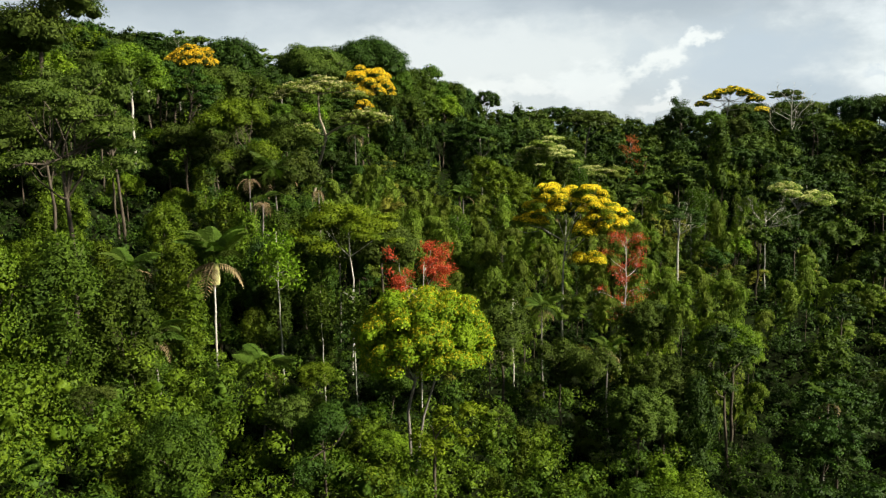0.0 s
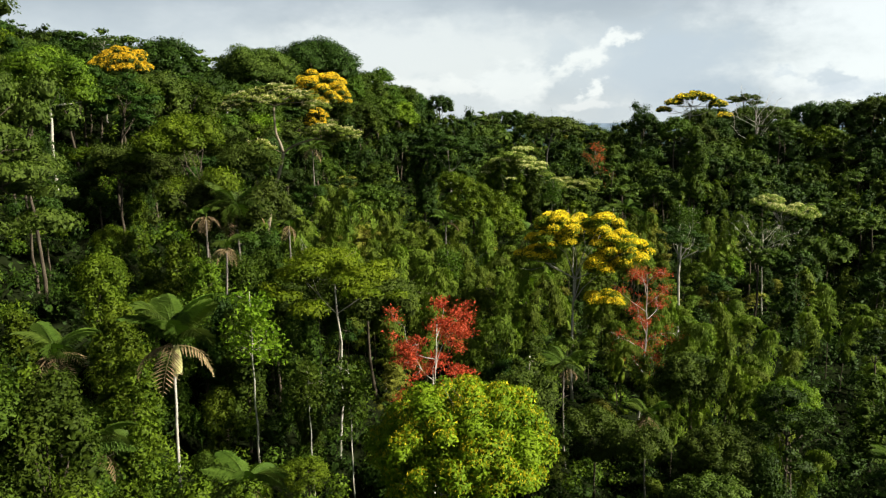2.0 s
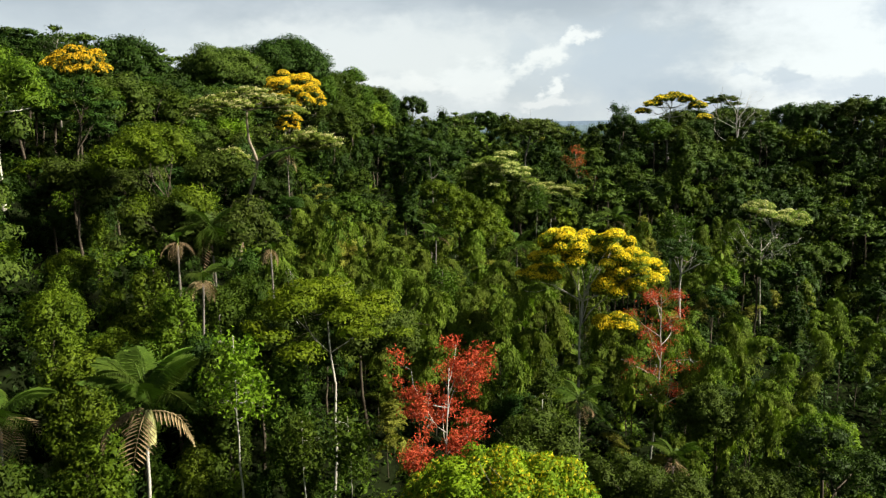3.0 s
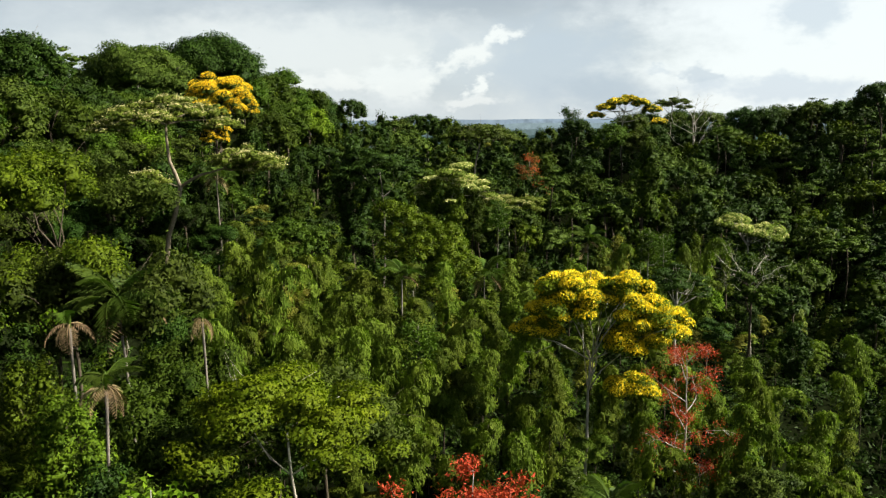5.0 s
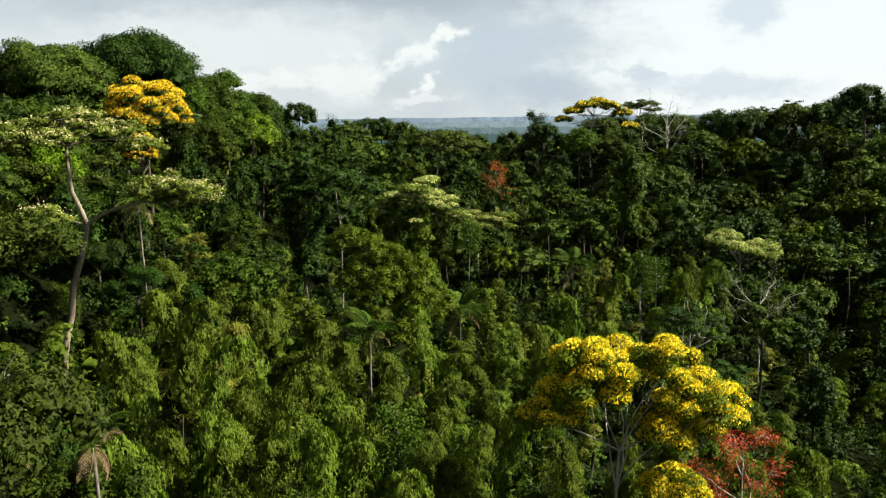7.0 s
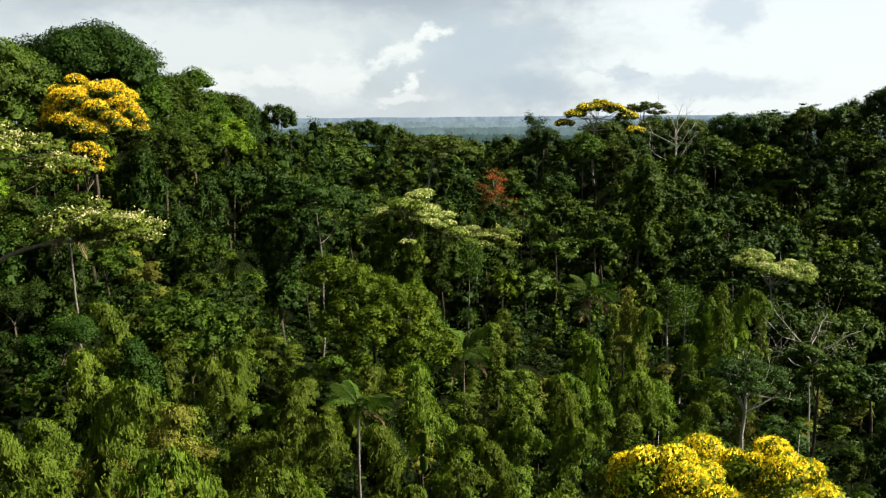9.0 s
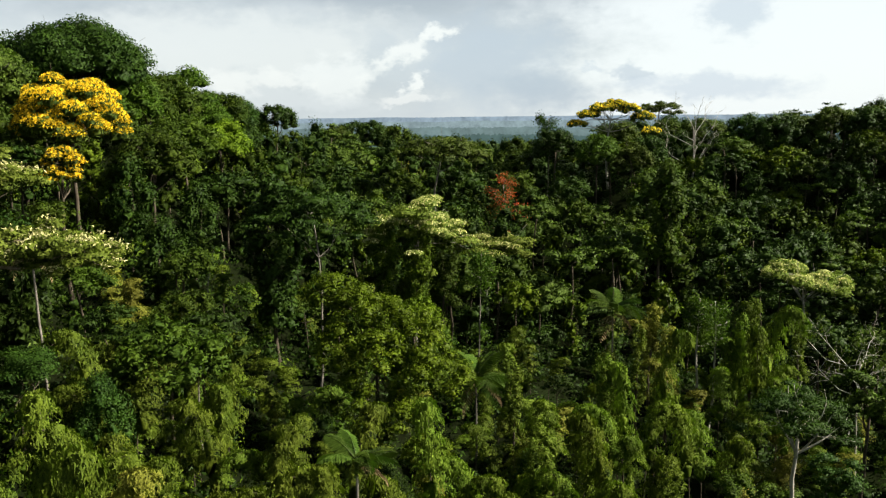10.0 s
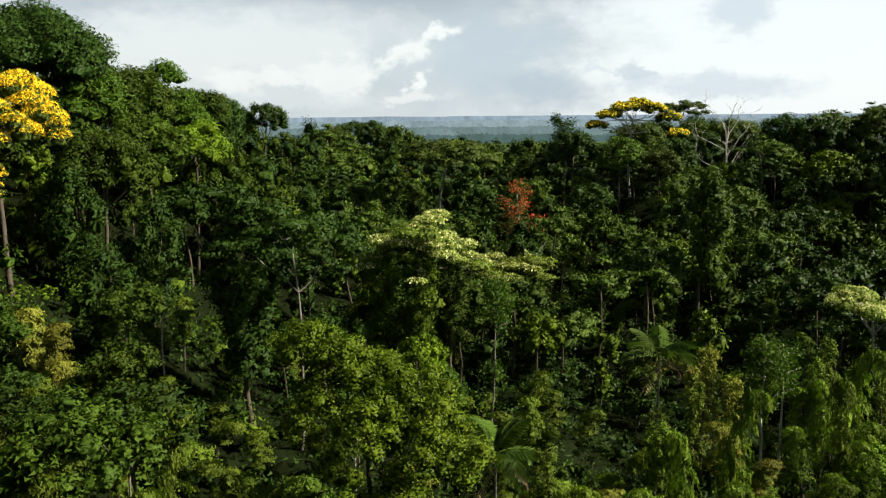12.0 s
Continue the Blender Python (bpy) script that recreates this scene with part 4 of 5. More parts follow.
PLUMES = [(25.6, 155, 34.5), (29.5, 151, 33.5), (34, 158, 34.0), (38.5, 154, 33.0), (42, 160, 34.5), (53, 161, 27.5), (58.5, 158, 30.0), (62, 165, 33.0), (66, 171, 33.5),
          (20, 145, 35.0), (31, 143, 32.0), (44, 149, 31.0), (2, 139, 36.5), (-3, 133, 37.0), (12, 140, 36.0), (36, 128, 29.0), (28, 122, 29.5), (12, 124, 33.0),
          (-4, 141, 38.0), (0.5, 145, 37.5), (-7, 144, 39.0), (4, 148, 37.0), (6, 143, 36.0), (-12, 140, 40.0), (-2, 127, 36.0), (3.5, 129, 35.0), (-6.5, 127.5, 37.0), (9, 134, 35.5), (7, 124, 34.0),
          (-5, 164, 39.5), (-8, 168, 40.5), (-1, 156, 38.5), (-9, 153, 41.0), (16, 132, 33.5), (20, 137, 33.0),
          (-12.5, 120, 41.0), (-7, 120, 38.5), (-10, 113, 38.5), (-2, 118, 37.0), (1.2, 113, 35.0), (-5.5, 109, 36.0), (5, 119, 35.0), (9.6, 114, 33.0), (-13.4, 130, 42.5), (-2, 106, 34.5), (5, 107, 32.5),
          (11, 105, 30.5), (29, 108, 28.5), (35, 105, 27.0), (42, 112, 27.5), (37, 117, 29.0), (46, 110, 26.5), (26, 112, 29.5), (59, 121, 27.5), (36, 92, 23.5), (13, 109, 31.0), (26, 98, 27.0), (41, 120, 29.0),
          (33, 99, 25.5), (22, 121, 31.0), (48, 126, 28.5)]
GREEN_PLUMES = [bamboo(900 + i, 3, 10.0, 3.4, 0.16, 0.28, LEAF_BAMBOO, "feathery green bamboo clump with upright plumes", fat=1.08 + 0.06 * i) for i in range(3)]
for i, (x, y, top) in enumerate(PLUMES):
    k = rise(x, y, top) / 9.4
    m = pose(x, y, float(ground(x, y)), 0, 0, i * 83.0) @ Matrix.Diagonal((1, 1, k, 1))
    if i < 3:
        GREEN_PLUMES[i].matrix_basis = m
    else:
        copy_thing(GREEN_PLUMES[i % 3], m)
    HEROES.append((x, y, 3.7))
for i, (x, y, top) in enumerate(((49, 162.5, 34.5), (31, 160, 31.5), (-8.6, 176, 45.2), (-4.2, 172, 42.6))):
    hero(bamboo(910 + i, 2, rise(x, y, top) / 0.94, 2.0, 0.17, 0.28, LEAF_TAN, "yellowing tan bamboo clump with leaning plumes", fat=1.1), x, y, keep=2.5)
# dense upright plumes of bamboo round the valley palms
for i, (x, y, top) in enumerate(((46.2, 166, 33.4), (50.0, 165.5, 33.0), (52.2, 172, 34.0), (67.8, 172, 33.4), (27.5, 159, 32.4), (38.2, 160, 32.6), (64.0, 170, 32.0), (43.0, 167, 30.5), (21.5, 141, 34.0),
                                 (30.5, 137, 31.5), (71.5, 168, 31.5))):
    hero(broadleaf(280 + i, "column", 1.25 + 0.14 * (i % 3), 8.5, rise(x, y, top), 0.17, 0.40, LEAF_TAN if i in (1, 2) else LEAF_BAMBOO, BARK,
                   "dense yellowing plume of upright bamboo" if i in (1, 2) else "dense green plume of upright bamboo", name="bamboo_clump", group="bamboo in the valley", hang=0.5, limbs=2), x, y, keep=2.4)

for i, (x, y, top, r) in enumerate(((-30, 62.5, 39.5, 3.8), (-35.5, 61, 41.0, 3.6), (-26, 64, 37.0, 3.2))):
    hero(broadleaf(170 + i, "column", r, 13.0, rise(x, y, top), 0.25, 0.46, (LEAF_MID, LEAF_VINE, LEAF_MID)[i], BARK, "fresh green leafy tree below an umbrella crown", limbs=5, hang=0.4), x, y, keep=2.4)

hero(broadleaf(175, "lobes", 2.2, 4.5, rise(-0.6, 60, 27.6), 0.22, 0.5, LEAF_LIME, BARK, "small bright green bush at the foot of a lime-green tree", limbs=5), -0.6, 60, keep=1.6)
hero(broadleaf(176, "lobes", 3.0, 6.0, rise(-4.2, 57, 25.0), 0.22, 0.5, LEAF_BRIGHT, BARK, "fresh green bush in front of a forked trunk", limbs=5), -4.2, 57, keep=2.2)
for i, (x, y, top, r, leaf, text) in enumerate(((25.5, 84.5, 23.6, 3.8, LEAF_OLIVE, "rounded olive-green bushy tree in the valley"), (36.2, 92.5, 25.0, 3.2, LEAF_GLOSS, "glossy leafy tree hung with climbers in the valley"),
                                             (27.5, 97, 27.0, 3.4, LEAF_OLIVE, "soft olive-green tree with a domed crown"), (20.5, 76.5, 22.8, 3.4, LEAF_OLIVE, "rounded olive-green bushy tree in the valley"),
                                             (44.5, 139.5, 34.2, 4.6, LEAF_DARK, "dark spreading tree with bare pale limbs below its crown"))):
    hero(broadleaf(260 + i, "dense" if i != 4 else "layers", r, r * (1.5 if i != 4 else 0.8), rise(x, y, top), 0.20, 0.45, leaf, BARK if i != 4 else BARK_PALE, text, limbs=6 if i != 4 else 12), x, y, keep=2.6)
# big crowns along the crest
for i, (x, y, top, r, form, leaf) in enumerate(((-9, 231, 65.0, 5.5, "round", LEAF_MID), (-3, 242, 65.0, 6.0, "round", LEAF_MID), (8, 262, 62.5, 5.5, "round", LEAF_MID), (-10, 248, 66.0, 6.0, "round", LEAF_DARK),
                                                 (13, 282, 61.0, 6.0, "round", LEAF_DARK), (-27, 180, 59.0, 5.5, "round", LEAF_MID), (-5, 205, 56.0, 5.0, "round", LEAF_MID), (-1, 218, 58.0, 5.0, "round", LEAF_MID),
                                                 (-33, 174, 60.5, 5.5, "round", LEAF_DARK), (6, 236, 57.0, 5.0, "round", LEAF_BRIGHT), (150, 232, 58.0, 5.0, "round", LEAF_DARK), (138, 246, 56.5, 6.0, "round", LEAF_DARK),
                                                 (128, 262, 55.5, 6.5, "round", LEAF_OLIVE), (146, 216, 62.5, 5.0, "round", LEAF_DARK), (106, 268, 55.0, 5.5, "round", LEAF_OLIVE),
                                                 (113, 272, 55.5, 5.5, "round", LEAF_DARK), (121, 268, 55.5, 5.0, "round", LEAF_MID), (135, 255, 56.5, 5.5, "round", LEAF_DARK), (143, 249, 57.0, 5.0, "round", LEAF_MID),
                                                 (127, 275, 56.0, 5.5, "round", LEAF_DARK), (147, 240, 58.2, 4.5, "round", LEAF_OLIVE), (90, 251, 52.5, 4.8, "round", LEAF_MID), (103, 251, 52.0, 5.0, "round", LEAF_DARK), (83, 258, 54.0, 4.8, "round", LEAF_DARK), (97, 248, 50.5, 4.5, "round", LEAF_OLIVE), (22.2, 280, 60.0, 4.2, "round", LEAF_DARK), (14.8, 281, 59.2, 4.8, "round", LEAF_DARK), (42.8, 335, 52.9, 5.0, "round", LEAF_DARK), (48, 335, 54.0, 4.6, "round", LEAF_OLIVE), (53, 337, 55.3, 5.0, "round", LEAF_DARK), (58.5, 335, 55.4, 4.6, "round", LEAF_DARK), (64, 336, 54.0, 4.8, "round", LEAF_OLIVE), (-40, 139, 59.0, 4.5, "round", LEAF_MID), (-36.5, 145, 59.4, 4.5, "round", LEAF_OLIVE), (-46, 142, 60.6, 4.2, "round", LEAF_DARK), (-33, 152, 58.6, 4.6, "round", LEAF_MID), (63, 149, 30.5, 3.2, "lobes", LEAF_OLIVE), (69.5, 148, 30.0, 3.2, "lobes", LEAF_DARK))):
    hero(broadleaf(180 + i, form, r, r * 1.7, rise(x, y, top), 0.40, 0.34, leaf, BARK, "large spreading rainforest tree on the crest of the ridge", group="crest trees", limbs=5), x, y, keep=r * 0.7)
# vine-hung thickets under the umbrella trees
for i, (x, y, top) in enumerate(((-27, 83, 37.0), (-24, 86.5, 36.5), (-29.5, 88, 40.0), (-18, 88.5, 35.5), (-25, 78.5, 33.5), (-13.5, 91, 34.0), (-22.5, 95.5, 38.5), (-19, 98, 38.0), (-25, 99, 40.0), (-17, 103, 38.0), (29, 195, 41.0), (33.5, 196, 41.5), (25, 198, 42.0))):
    hero(broadleaf(200 + i, "column", 2.5, 11.0, rise(x, y, top), 0.23, 0.36, (LEAF_VINE, LEAF_MID)[i % 2], BARK, "tree trunk draped in green climbing vines", name="vine_covered_tree", group="vine-draped trees",
                   hang=0.5, limbs=2), x, y, keep=1.6)

# ---- the forest: kinds, and where they stand ----
NEAR, MID, FAR = 0, 1, 2
LEAF_SIZE, COVER, BOUGHS = (0.25, 0.33, 0.48), (0.42, 0.26, 0.17), (6, 3, 1)
KINDS = {}


def kind_set(lod):
    s, c = LEAF_SIZE[lod], COVER[lod]
    made = {"tree": [], "vine": [], "bamboo": [], "slim": [], "flat": []}
    spec = [("round", 4.2, 6.5, 14.5, LEAF_MID, BARK), ("lobes", 4.6, 8.0, 15.5, LEAF_DARK, BARK), ("lobes", 4.0, 6.5, 13.5, LEAF_MID, BARK),
            ("round", 3.6, 5.5, 12.5, LEAF_BRIGHT, BARK), ("layers", 4.8, 5.0, 14.5, LEAF_DARK, BARK), ("lobes", 5.0, 6.0, 13.0, LEAF_OLIVE, BARK)]
    names = {id(LEAF_MID): "mid-green", id(LEAF_DARK): "dark green", id(LEAF_BRIGHT): "fresh green", id(LEAF_OLIVE): "olive-green"}
    for i, (form, R, H, h, leaf, bark) in enumerate(spec):
        form = "round" if lod == 2 and form == "lobes" else form
        made["tree"].append(broadleaf(500 + i + 20 * lod, form, R, H, h, s, c, leaf, bark, names[id(leaf)] + " broadleaf tree with a tufted crown on the slope",
                                      group="forest trees", hang=0.5 if i % 2 and lod < 2 else 0, limbs=BOUGHS[lod], sparse=(1, 1, 2)[lod]))
    for i, leaf in enumerate((LEAF_VINE, LEAF_MID, LEAF_DARK)):
        made["vine"].append(broadleaf(600 + i + 20 * lod, "column", 2.6 + 0.5 * i, 10.5, 11.5 + i, s, c * (0.66, 0.8, 0.8)[lod], leaf, BARK, "tree trunk draped in green climbing vines",
                                      name="vine_covered_tree", group="vine-draped trees", hang=0.4 if lod < 2 else 0, limbs=2 if lod < 2 else 1, sparse=(1, 1, 3)[lod]))
    for i, leaf in enumerate((LEAF_BAMBOO, LEAF_BAMBOO, LEAF_BAMBOO, LEAF_TAN)):
        made["bamboo"].append(bamboo(700 + i + 20 * lod, (2, 3, 3, 2)[i], 11.0 + i * 0.9, 3.4, (0.15, 0.20, 0.36)[lod], (0.29, 0.25, 0.18)[lod], leaf,
                                     "feathery green bamboo clump with arching plumes" if leaf is LEAF_BAMBOO else "yellowing bamboo clump with arching plumes", fat=1.05 + 0.06 * i))
    for i, leaf in enumerate((LEAF_MID, LEAF_OLIVE)):
        made["slim"].append(broadleaf(800 + i + 20 * lod, "lobes", 2.3, 4.0, 15.0, s, c, leaf, BARK_PALE, "slender tree with a pale bare trunk and small crown",
                                      name="slender_tree", group="slender trees", radius=0.11, limbs=BOUGHS[lod], sparse=(1, 1, 2)[lod]))
    made["flat"].append(broadleaf(830 + lod, "layers", 5.2, 3.4, 15.0, s, c, LEAF_OLIVE, BARK, "flat-tiered olive green umbrella tree", name="umbrella_tree", group="umbrella trees", limbs=BOUGHS[lod], sparse=(1, 1, 2)[lod]))
    return made


def in_view(x, y, m):
    """The stretch of valley that the flight overlooks, with a margin of m metres."""
    left = x > -14 - 0.62 * (y - 5) - m
    right = x < max(0.62 * y + 2, 0.98 * (y - 46) - 8, 1.16 * (y - 107) + 4) + m
    return left and right and y > 24 - m and y < 345


def spots(rng):
    out = []
    y = -36.0
    while y < 350:
        step = 5.6 if y < 190 else 7.0 if y < 260 else 8.4
        x = -190.0
        while x < 300:
            px, py = x + rng.uniform(-0.42, 0.42) * step, y + rng.uniform(-0.42, 0.42) * step
            if (in_view(px, py, 7) or abs(px) < 84 and py < 128 and rng.random() < 0.6) and all((px - a) ** 2 + (py - b) ** 2 > k * k for a, b, k in HEROES):
                out.append((px, py))
            x += step
        y += step * 0.9
    return out


# clearings below the golden trees of the crest
GLADES = [(-14.3, 187, 5.5), (-13.2, 178, 3.0), (-19.5, 138, 4.5)]


def plant():
    rng = np.random.default_rng(21)
    sets = [kind_set(0), kind_set(1)]
    far = kind_set(2)
    joined = {}
    count = {}
    used = set()
    places = spots(rng)
    places.sort(key=lambda q: math.hypot(q[0] + 6, q[1] - min(max(q[1] - 12, 0), 107)))
    for x, y in places:
        cy = min(max(y - 12, 0), 107)
        hollow = math.exp(-((x - 42) / 44) ** 4 - ((y - 146) / 44) ** 4)
        if rng.random() < 0.06 + 0.40 * hollow + 0.28 * math.exp(-((x - 4) / 17) ** 4 - ((y - 122) / 26) ** 4) + (0.46 if x > 40 and y < 138 else 0.22 if x > 32 and y < 138 else 0.0):
            continue
        d = math.hypot(x + 6, y - cy)
        lod = 2 if not in_view(x, y, 7) else 0 if d < 48 else 1 if d < 96 else 2
        n1 = noise.noise((x * 0.035, y * 0.035, 3.1))
        n2 = noise.noise((x * 0.05, y * 0.05, 9.7))
        valley = math.exp(-((x - 42) / 44) ** 4 - ((y - 146) / 44) ** 4)
        shoulder = math.exp(-((x - 10) / 30) ** 4 - ((y - 118) / 34) ** 4)
        bottom = math.exp(-((x - 36) / 22) ** 4 - ((y - 100) / 36) ** 4)
        wb = max(0.10, 2.6 * valley + 0.8 * n1, 2.0 * shoulder, 0.55 * bottom, 4.0 * math.exp(-((x - 1) / 16) ** 4 - ((y - 133) / 20) ** 4))
        wt, wv, ws, wf = 0.9 + n2, 0.75 - 0.7 * n1, 0.06 if y < 190 else 0.0, 0.08 if y < 180 else 0.13 if y < 236 else 0.02
        weights = np.clip([wt * (1 - 0.65 * valley), wv * (1 - 0.5 * valley), wb, ws, wf], 0.03, None)
        kind = ("tree", "vine", "bamboo", "slim", "flat")[rng.choice(5, p=weights / weights.sum())]
        scrub = y < 84 and x < 24
        if scrub and rng.random() < 0.55:
            kind = "vine"
        if kind == "vine" and x < -22 and y > 130:
            kind = "tree"
        which = rng.integers(len((far if lod == 2 else sets[lod])[kind]))
        if kind == "bamboo" and which == 3 and rng.random() < 0.75:
            which = 0
        size = (rng.uniform(0.62, 1.08) if y < 190 else rng.uniform(0.78, 1.0)) * (rng.uniform(0.8, 1.3) if kind == "bamboo" else (1.0 - 0.35 * valley) * (1.04 if y > 190 else 1.2 if x < 5 and y > 80 else 1.0))
        # more dark-leaved trees here: the valley's shade is put into leaf colour
        if x > 36 and y < 138 and kind == "tree" and rng.random() < 0.35:
            which = (1, 4)[which % 2]
        # dark kinds also stand in for shade on this slope
        if x < 6 and y > 144 and y < 200 and rng.random() < 0.8:
            which = (1, 2, 2)[which] if kind == "vine" else (1, 1, 4, 2, 4, 5)[which] if kind == "tree" else which
        if y < 126 and x < 8 and rng.random() < 0.65:
            which = 0 if kind == "vine" else (0, 3, 2, 3, 3, 5)[which] if kind == "tree" else which
        if scrub:
            which = (0, 0, 1)[which % 3] if kind == "vine" else 3 if kind == "tree" and rng.random() < 0.6 else which
            size *= rng.uniform(0.62, 0.98)
        if lod < 2 and count.get(kind, 0) >= (225 if kind == "vine" else 285):
            lod, which = 2, min(which, len(far[kind]) - 1)
        m = pose(x, y, float(ground(x, y)) - 0.2, rng.normal() * 3, rng.normal() * 3, rng.uniform(0, 360)) @ Matrix.Diagonal((min(size, 1.05) * rng.uniform(0.85, 1.15), min(size, 1.05), size * rng.uniform(0.9, 1.12), 1))
        if any((x - a) ** 2 + (y - b) ** 2 < k * k for a, b, k in GLADES):
            continue
        if (x < 5 and y > 120 or x > 75 and y > 200) and float(ground(x, y)) + 15 * size > float(canopy(x, y)) + 1.5:
            m = m @ Matrix.Diagonal((1, 1, (float(canopy(x, y)) + 1.5 - float(ground(x, y))) / (15 * size), 1))
        if lod == 2:
            joined.setdefault((kind, which), []).append(m)
            continue
        proto = sets[lod][kind][which]
        if (lod, kind, which) in used:
            copy_thing(proto, m)
        else:
            used.add((lod, kind, which))
            proto.matrix_basis = m
        count[kind] = count.get(kind, 0) + 1
    # the far slopes, too many to count, as one wood
    wood = tagged(new("far_forest"), "dense mixed green rainforest on the far slopes", "forest", kind="stuff")
    by_mat = {}
    for (kind, which), ms in joined.items():
        for ch in far[kind][which].children_recursive:
            me = ch.data
            co = np.empty(len(me.vertices) * 3)
            me.vertices.foreach_get("co", co)
            co = co.reshape(-1, 3)
            facing = np.empty(len(co) * 3)
            me.vertex_normals.foreach_get("vector", facing)
            facing = facing.reshape(-1, 3)
            faces = [tuple(p.vertices) for p in me.polygons]
            slot = by_mat.setdefault(me.materials[0].name, ([], [], [0]))
            local = ch.matrix_local if ch.parent == far[kind][which] else ch.parent.matrix_local @ ch.matrix_local
            for m in ms:
                mm = np.array(m @ local)
                slot[0].append(np.concatenate([co @ mm[:3, :3].T + mm[:3, 3], facing @ mm[:3, :3].T], 1))
                o = slot[2][0]
                slot[1].extend([tuple(i + o for i in f) for f in faces])
                slot[2][0] += len(co)
    for name, (vs, fs, _) in by_mat.items():
        me = link_mesh("foliage" if "leaf" in name else "trunks", np.concatenate(vs), fs, bpy.data.materials[name])
        tagged(part("foliage" if "leaf" in name else "trunks", me, wood), kind="stuff")
    for k in far.values():
        for t in k:
            for o in (*t.children_recursive, t):
                bpy.data.objects.remove(o)
    for lod, s in enumerate(sets):
        for kind, ts in s.items():
            for i, t in enumerate(ts):
                if (lod, kind, i) not in used:
                    for o in (*t.children_recursive, t):
                        bpy.data.objects.remove(o)


plant()


def surrounding_forest():
    """The same forest beyond the stretch that the flight overlooks, on every side, down to the plain."""
    rng = np.random.default_rng(33)
    for leaf, share in ((LEAF_MID, 0), (LEAF_DARK, 1), (LEAF_BRIGHT, 2), (LEAF_OLIVE, 3)):
        vs, cs = [], []
        y = -190.0
        while y < 520:
            step = 9.2 if abs(y - 130) < 240 else 11.5
            x = -330.0
            while x < 400:
                px, py = x + rng.uniform(-0.45, 0.45) * step, y + rng.uniform(-0.45, 0.45) * step
                pick = (int(x * 7.3 + 1000) * 31 + int(y * 3.7 + 1000) * 17) // 8 % 4
                if pick == share and not in_view(px, py, 7) and not (abs(px) < 84 and -38 < py < 128) and math.hypot(px - 20, py - 150) < 400:
                    g, R = float(ground(px, py)), rng.uniform(3.2, 5.4)
                    h = rng.uniform(11.0, 15.0)
                    for i in range(6):
                        z, a = 1 - 1.2 * (i + 0.5) / 6, i * 2.39996 + rng.normal() * 0.3
                        q = math.sqrt(max(0, 1 - z * z))
                        cs.append(((px + R * 0.75 * q * math.cos(a), py + R * 0.75 * q * math.sin(a), g + h - R * 0.9 + R * 0.7 * z), R * rng.uniform(0.45, 0.62), 0.85))
                        p, n, soft = clump(cs[-1][0], cs[-1][1], 0.85, 7, rng)
                        vs.append(kites(p, n, 0.8, rng, 0.3, 0.6, None, soft))
                    cs.append(((px, py, g + h * 0.32), R * 0.5, 2.0))
                x += step
            y += step
        tagged(new("surrounding_forest", foliage_mesh("surrounding_forest", np.concatenate(vs), cs, 1, leaf, rng)), "unbroken green rainforest round the valley", "forest", kind="stuff")


surrounding_forest()


# ---- undergrowth and distance ----
def undergrowth():
    rng = np.random.default_rng(5)
    groups = {0: [], 1: [], 2: []}
    y = 22.0
    while y < 300:
        step = 3.6 if y < 130 else 4.6
        x = -130.0
        while x < 220:
            px, py = x + rng.uniform(-0.5, 0.5) * step, y + rng.uniform(-0.5, 0.5) * step
            if in_view(px, py, 5) and rng.random() > 0.12 * math.exp(-((px - 42) / 40) ** 4 - ((py - 146) / 40) ** 4):
                # dark leaves low in the valley carry its shade as colour
                low = py > 100 and px > 20 or px > 30
                groups[2 if px > 40 else int(rng.integers(1, 3)) if low and rng.random() < 0.75 else int(rng.integers(2 if py < 80 else 3)) if rng.random() < 0.6 else 2 if py > 80 else 0].append((px, py))
            x += step
        y += step
    for g, leaf in zip(groups, (LEAF_VINE, LEAF_MID, LEAF_DARK)):
        vs, cs = [], []
        for x, y in groups[g]:
            z = float(ground(x, y))
            near = y < 125
            deep = max(math.exp(-((x - 42) / 40) ** 4 - ((y - 146) / 40) ** 4), math.exp(-((x - 4) / 17) ** 4 - ((y - 122) / 26) ** 4))
            fore = y < 78 and x < 26
            for j in range(5 if fore else 2 if deep < 0.4 else 1):
                r = rng.uniform(0.8, 1.6) if near else rng.uniform(1.1, 2.0)
                c = (x + rng.normal() * 0.9, y + rng.normal() * 0.9, z + rng.uniform(0.4, 2.4 - 1.4 * deep) + j * (rng.uniform(0.6, 1.7) if fore else rng.uniform(0.6, 2.6)))
                cs.append((c, r, 0.9))
                p, n, soft = clump(c, r, 0.9, 170 if near else 70, rng)
                vs.append(kites(p, n, 0.26 if near else 0.40, rng, 0.35, 0.62, None, soft))
        tagged(new("undergrowth", foliage_mesh("undergrowth", np.concatenate(vs), cs, 1, leaf, rng, 0.44)), "tangled green shrubs and creepers covering the slope", "undergrowth", kind="stuff")


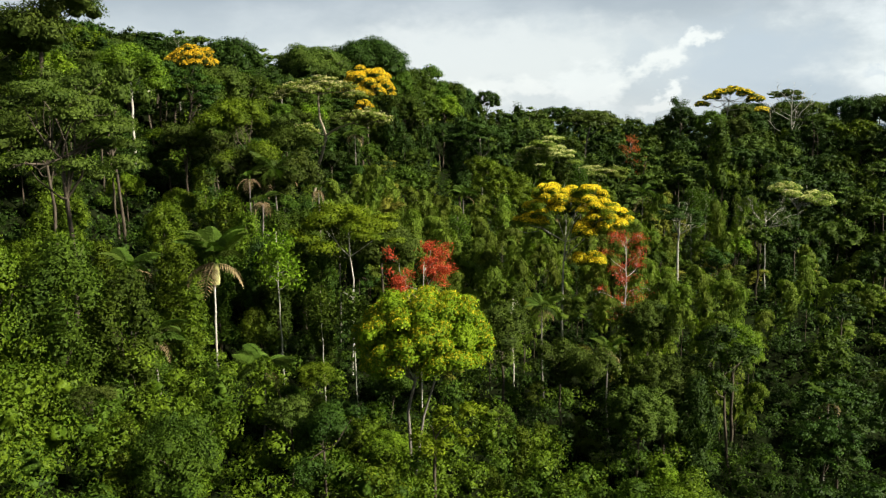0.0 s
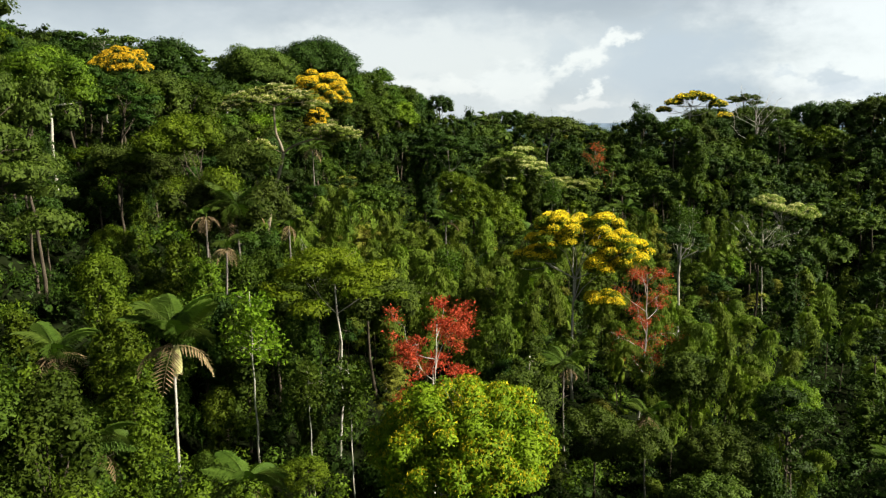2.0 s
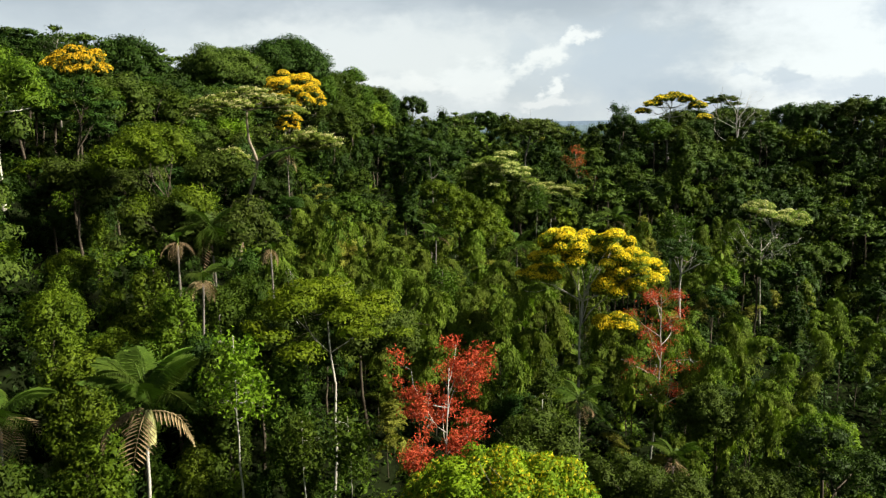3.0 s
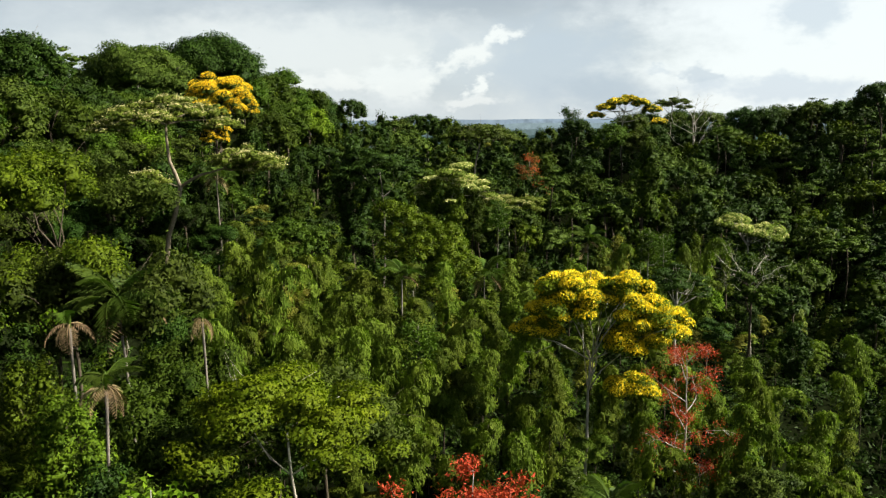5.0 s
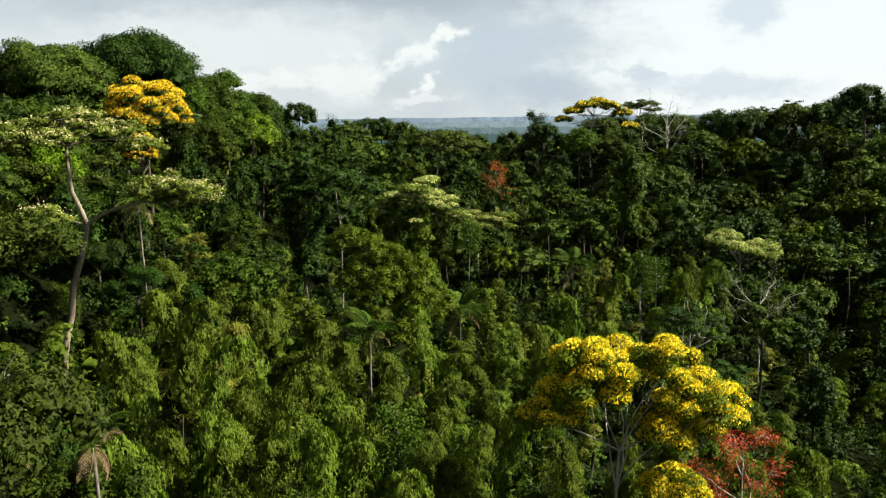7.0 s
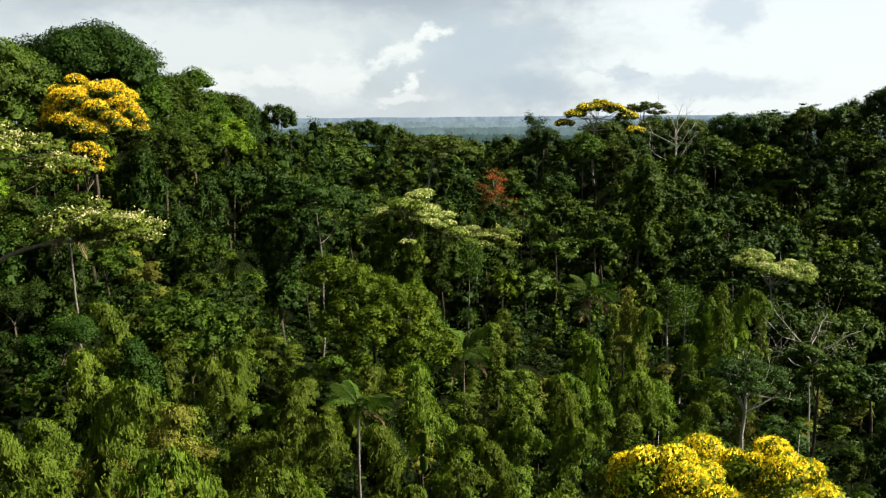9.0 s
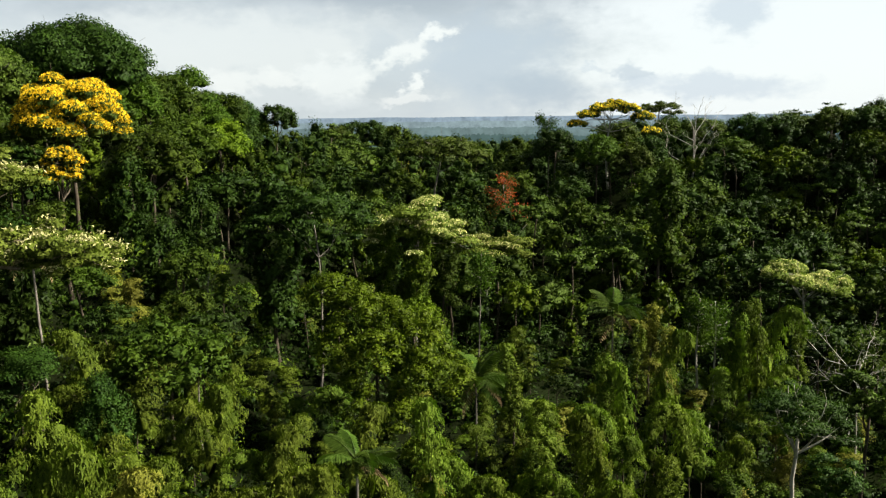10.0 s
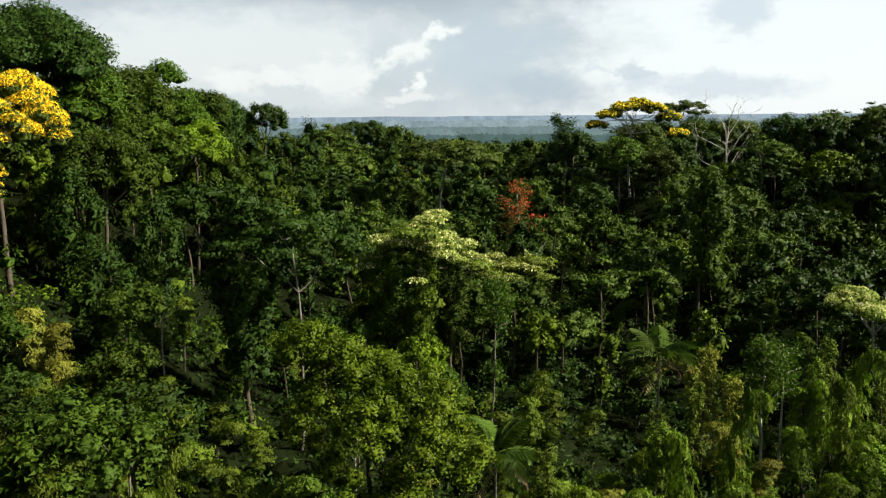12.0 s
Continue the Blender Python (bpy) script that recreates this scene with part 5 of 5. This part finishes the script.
def ground_cover():
    """Ferns and seedlings on the forest floor."""
    rng = np.random.default_rng(12)
    xy = np.column_stack([rng.uniform(-90, 130, 110000), rng.uniform(22, 215, 110000)])
    xy = np.array([q for q in xy if in_view(q[0], q[1], 3)])
    p = np.column_stack([xy, ground(xy[:, 0], xy[:, 1]) + rng.uniform(0.05, 0.6, len(xy))])
    v = kites(p, rng.normal(size=p.shape) * 0.6 + np.array([0, 0, 0.7]), 0.75, rng, 0.2, 0.45)
    tagged(new("ground_cover", link_mesh("ground_cover", v, leaf_faces(v), LEAF_DARK)), "dark ferns and seedlings on the forest floor", "undergrowth", kind="stuff")


def far_woods():
    """Low woods over the plain all round, thinning to the horizon."""
    rng = np.random.default_rng(8)
    vs, cs = [], []
    for _ in range(6000):
        a, d = rng.uniform(0, 2 * math.pi), 380 + 820 * rng.random() ** 1.3
        x, y = 20 + d * math.sin(a), 150 + d * math.cos(a)
        z = float(ground(x, y))
        r = rng.uniform(4, 8) * (1 + d / 3000)
        cs.append(((x, y, z + rng.uniform(2, 6)), r, 0.65))
        p, n, soft = clump(cs[-1][0], r, 0.65, 12, rng)
        vs.append(kites(p, n, r * 0.4, rng, 0.2, 0.8, None, soft))
    tagged(new("distant_woods", foliage_mesh("distant_woods", np.concatenate(vs), cs, 1, LEAF_DARK, rng)), "distant green woods on the low plain", "forest", kind="stuff")


def backdrop_hills():
    """Ridges of the plain at the horizon, self-glowing, hazy air painted into their colour."""
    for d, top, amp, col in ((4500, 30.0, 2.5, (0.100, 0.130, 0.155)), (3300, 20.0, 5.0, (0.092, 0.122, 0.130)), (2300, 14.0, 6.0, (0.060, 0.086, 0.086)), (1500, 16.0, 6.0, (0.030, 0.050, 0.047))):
        mat = bpy.data.materials.new("painted_haze_glow")
        mat.use_nodes = True
        nt = mat.node_tree
        nt.nodes.clear()
        node, link = tree_of(nt)
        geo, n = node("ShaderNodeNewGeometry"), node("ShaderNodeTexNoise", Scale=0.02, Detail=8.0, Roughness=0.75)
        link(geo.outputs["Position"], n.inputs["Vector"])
        # emission in place of light on the distant land
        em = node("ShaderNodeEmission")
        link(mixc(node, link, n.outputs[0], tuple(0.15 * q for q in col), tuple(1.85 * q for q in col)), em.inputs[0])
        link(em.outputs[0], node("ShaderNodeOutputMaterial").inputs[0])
        v, f = [], []
        for i in range(1081):
            a = radians(-40 + i * 0.1)
            h = top + amp * (noise.noise((i * 0.03, d, 0)) + 0.5 * noise.noise((i * 0.11, d, 5)) + 0.7 * noise.noise((i * 0.9, d, 9)) + 0.5 * noise.noise((i * 2.7, d, 4)))
            x, y = d * math.sin(a), 60 + d * math.cos(a)
            v += [(x, y, -80.0), (x, y, h), (x + 60 * math.sin(a), y + 60 * math.cos(a), -80.0)]
            if i:
                o = 3 * i
                f += [(o - 3, o, o + 1, o - 2), (o - 2, o + 1, o + 2, o - 1)]
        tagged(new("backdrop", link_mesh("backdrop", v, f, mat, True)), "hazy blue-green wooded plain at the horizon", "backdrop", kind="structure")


undergrowth()
ground_cover()
far_woods()
backdrop_hills()
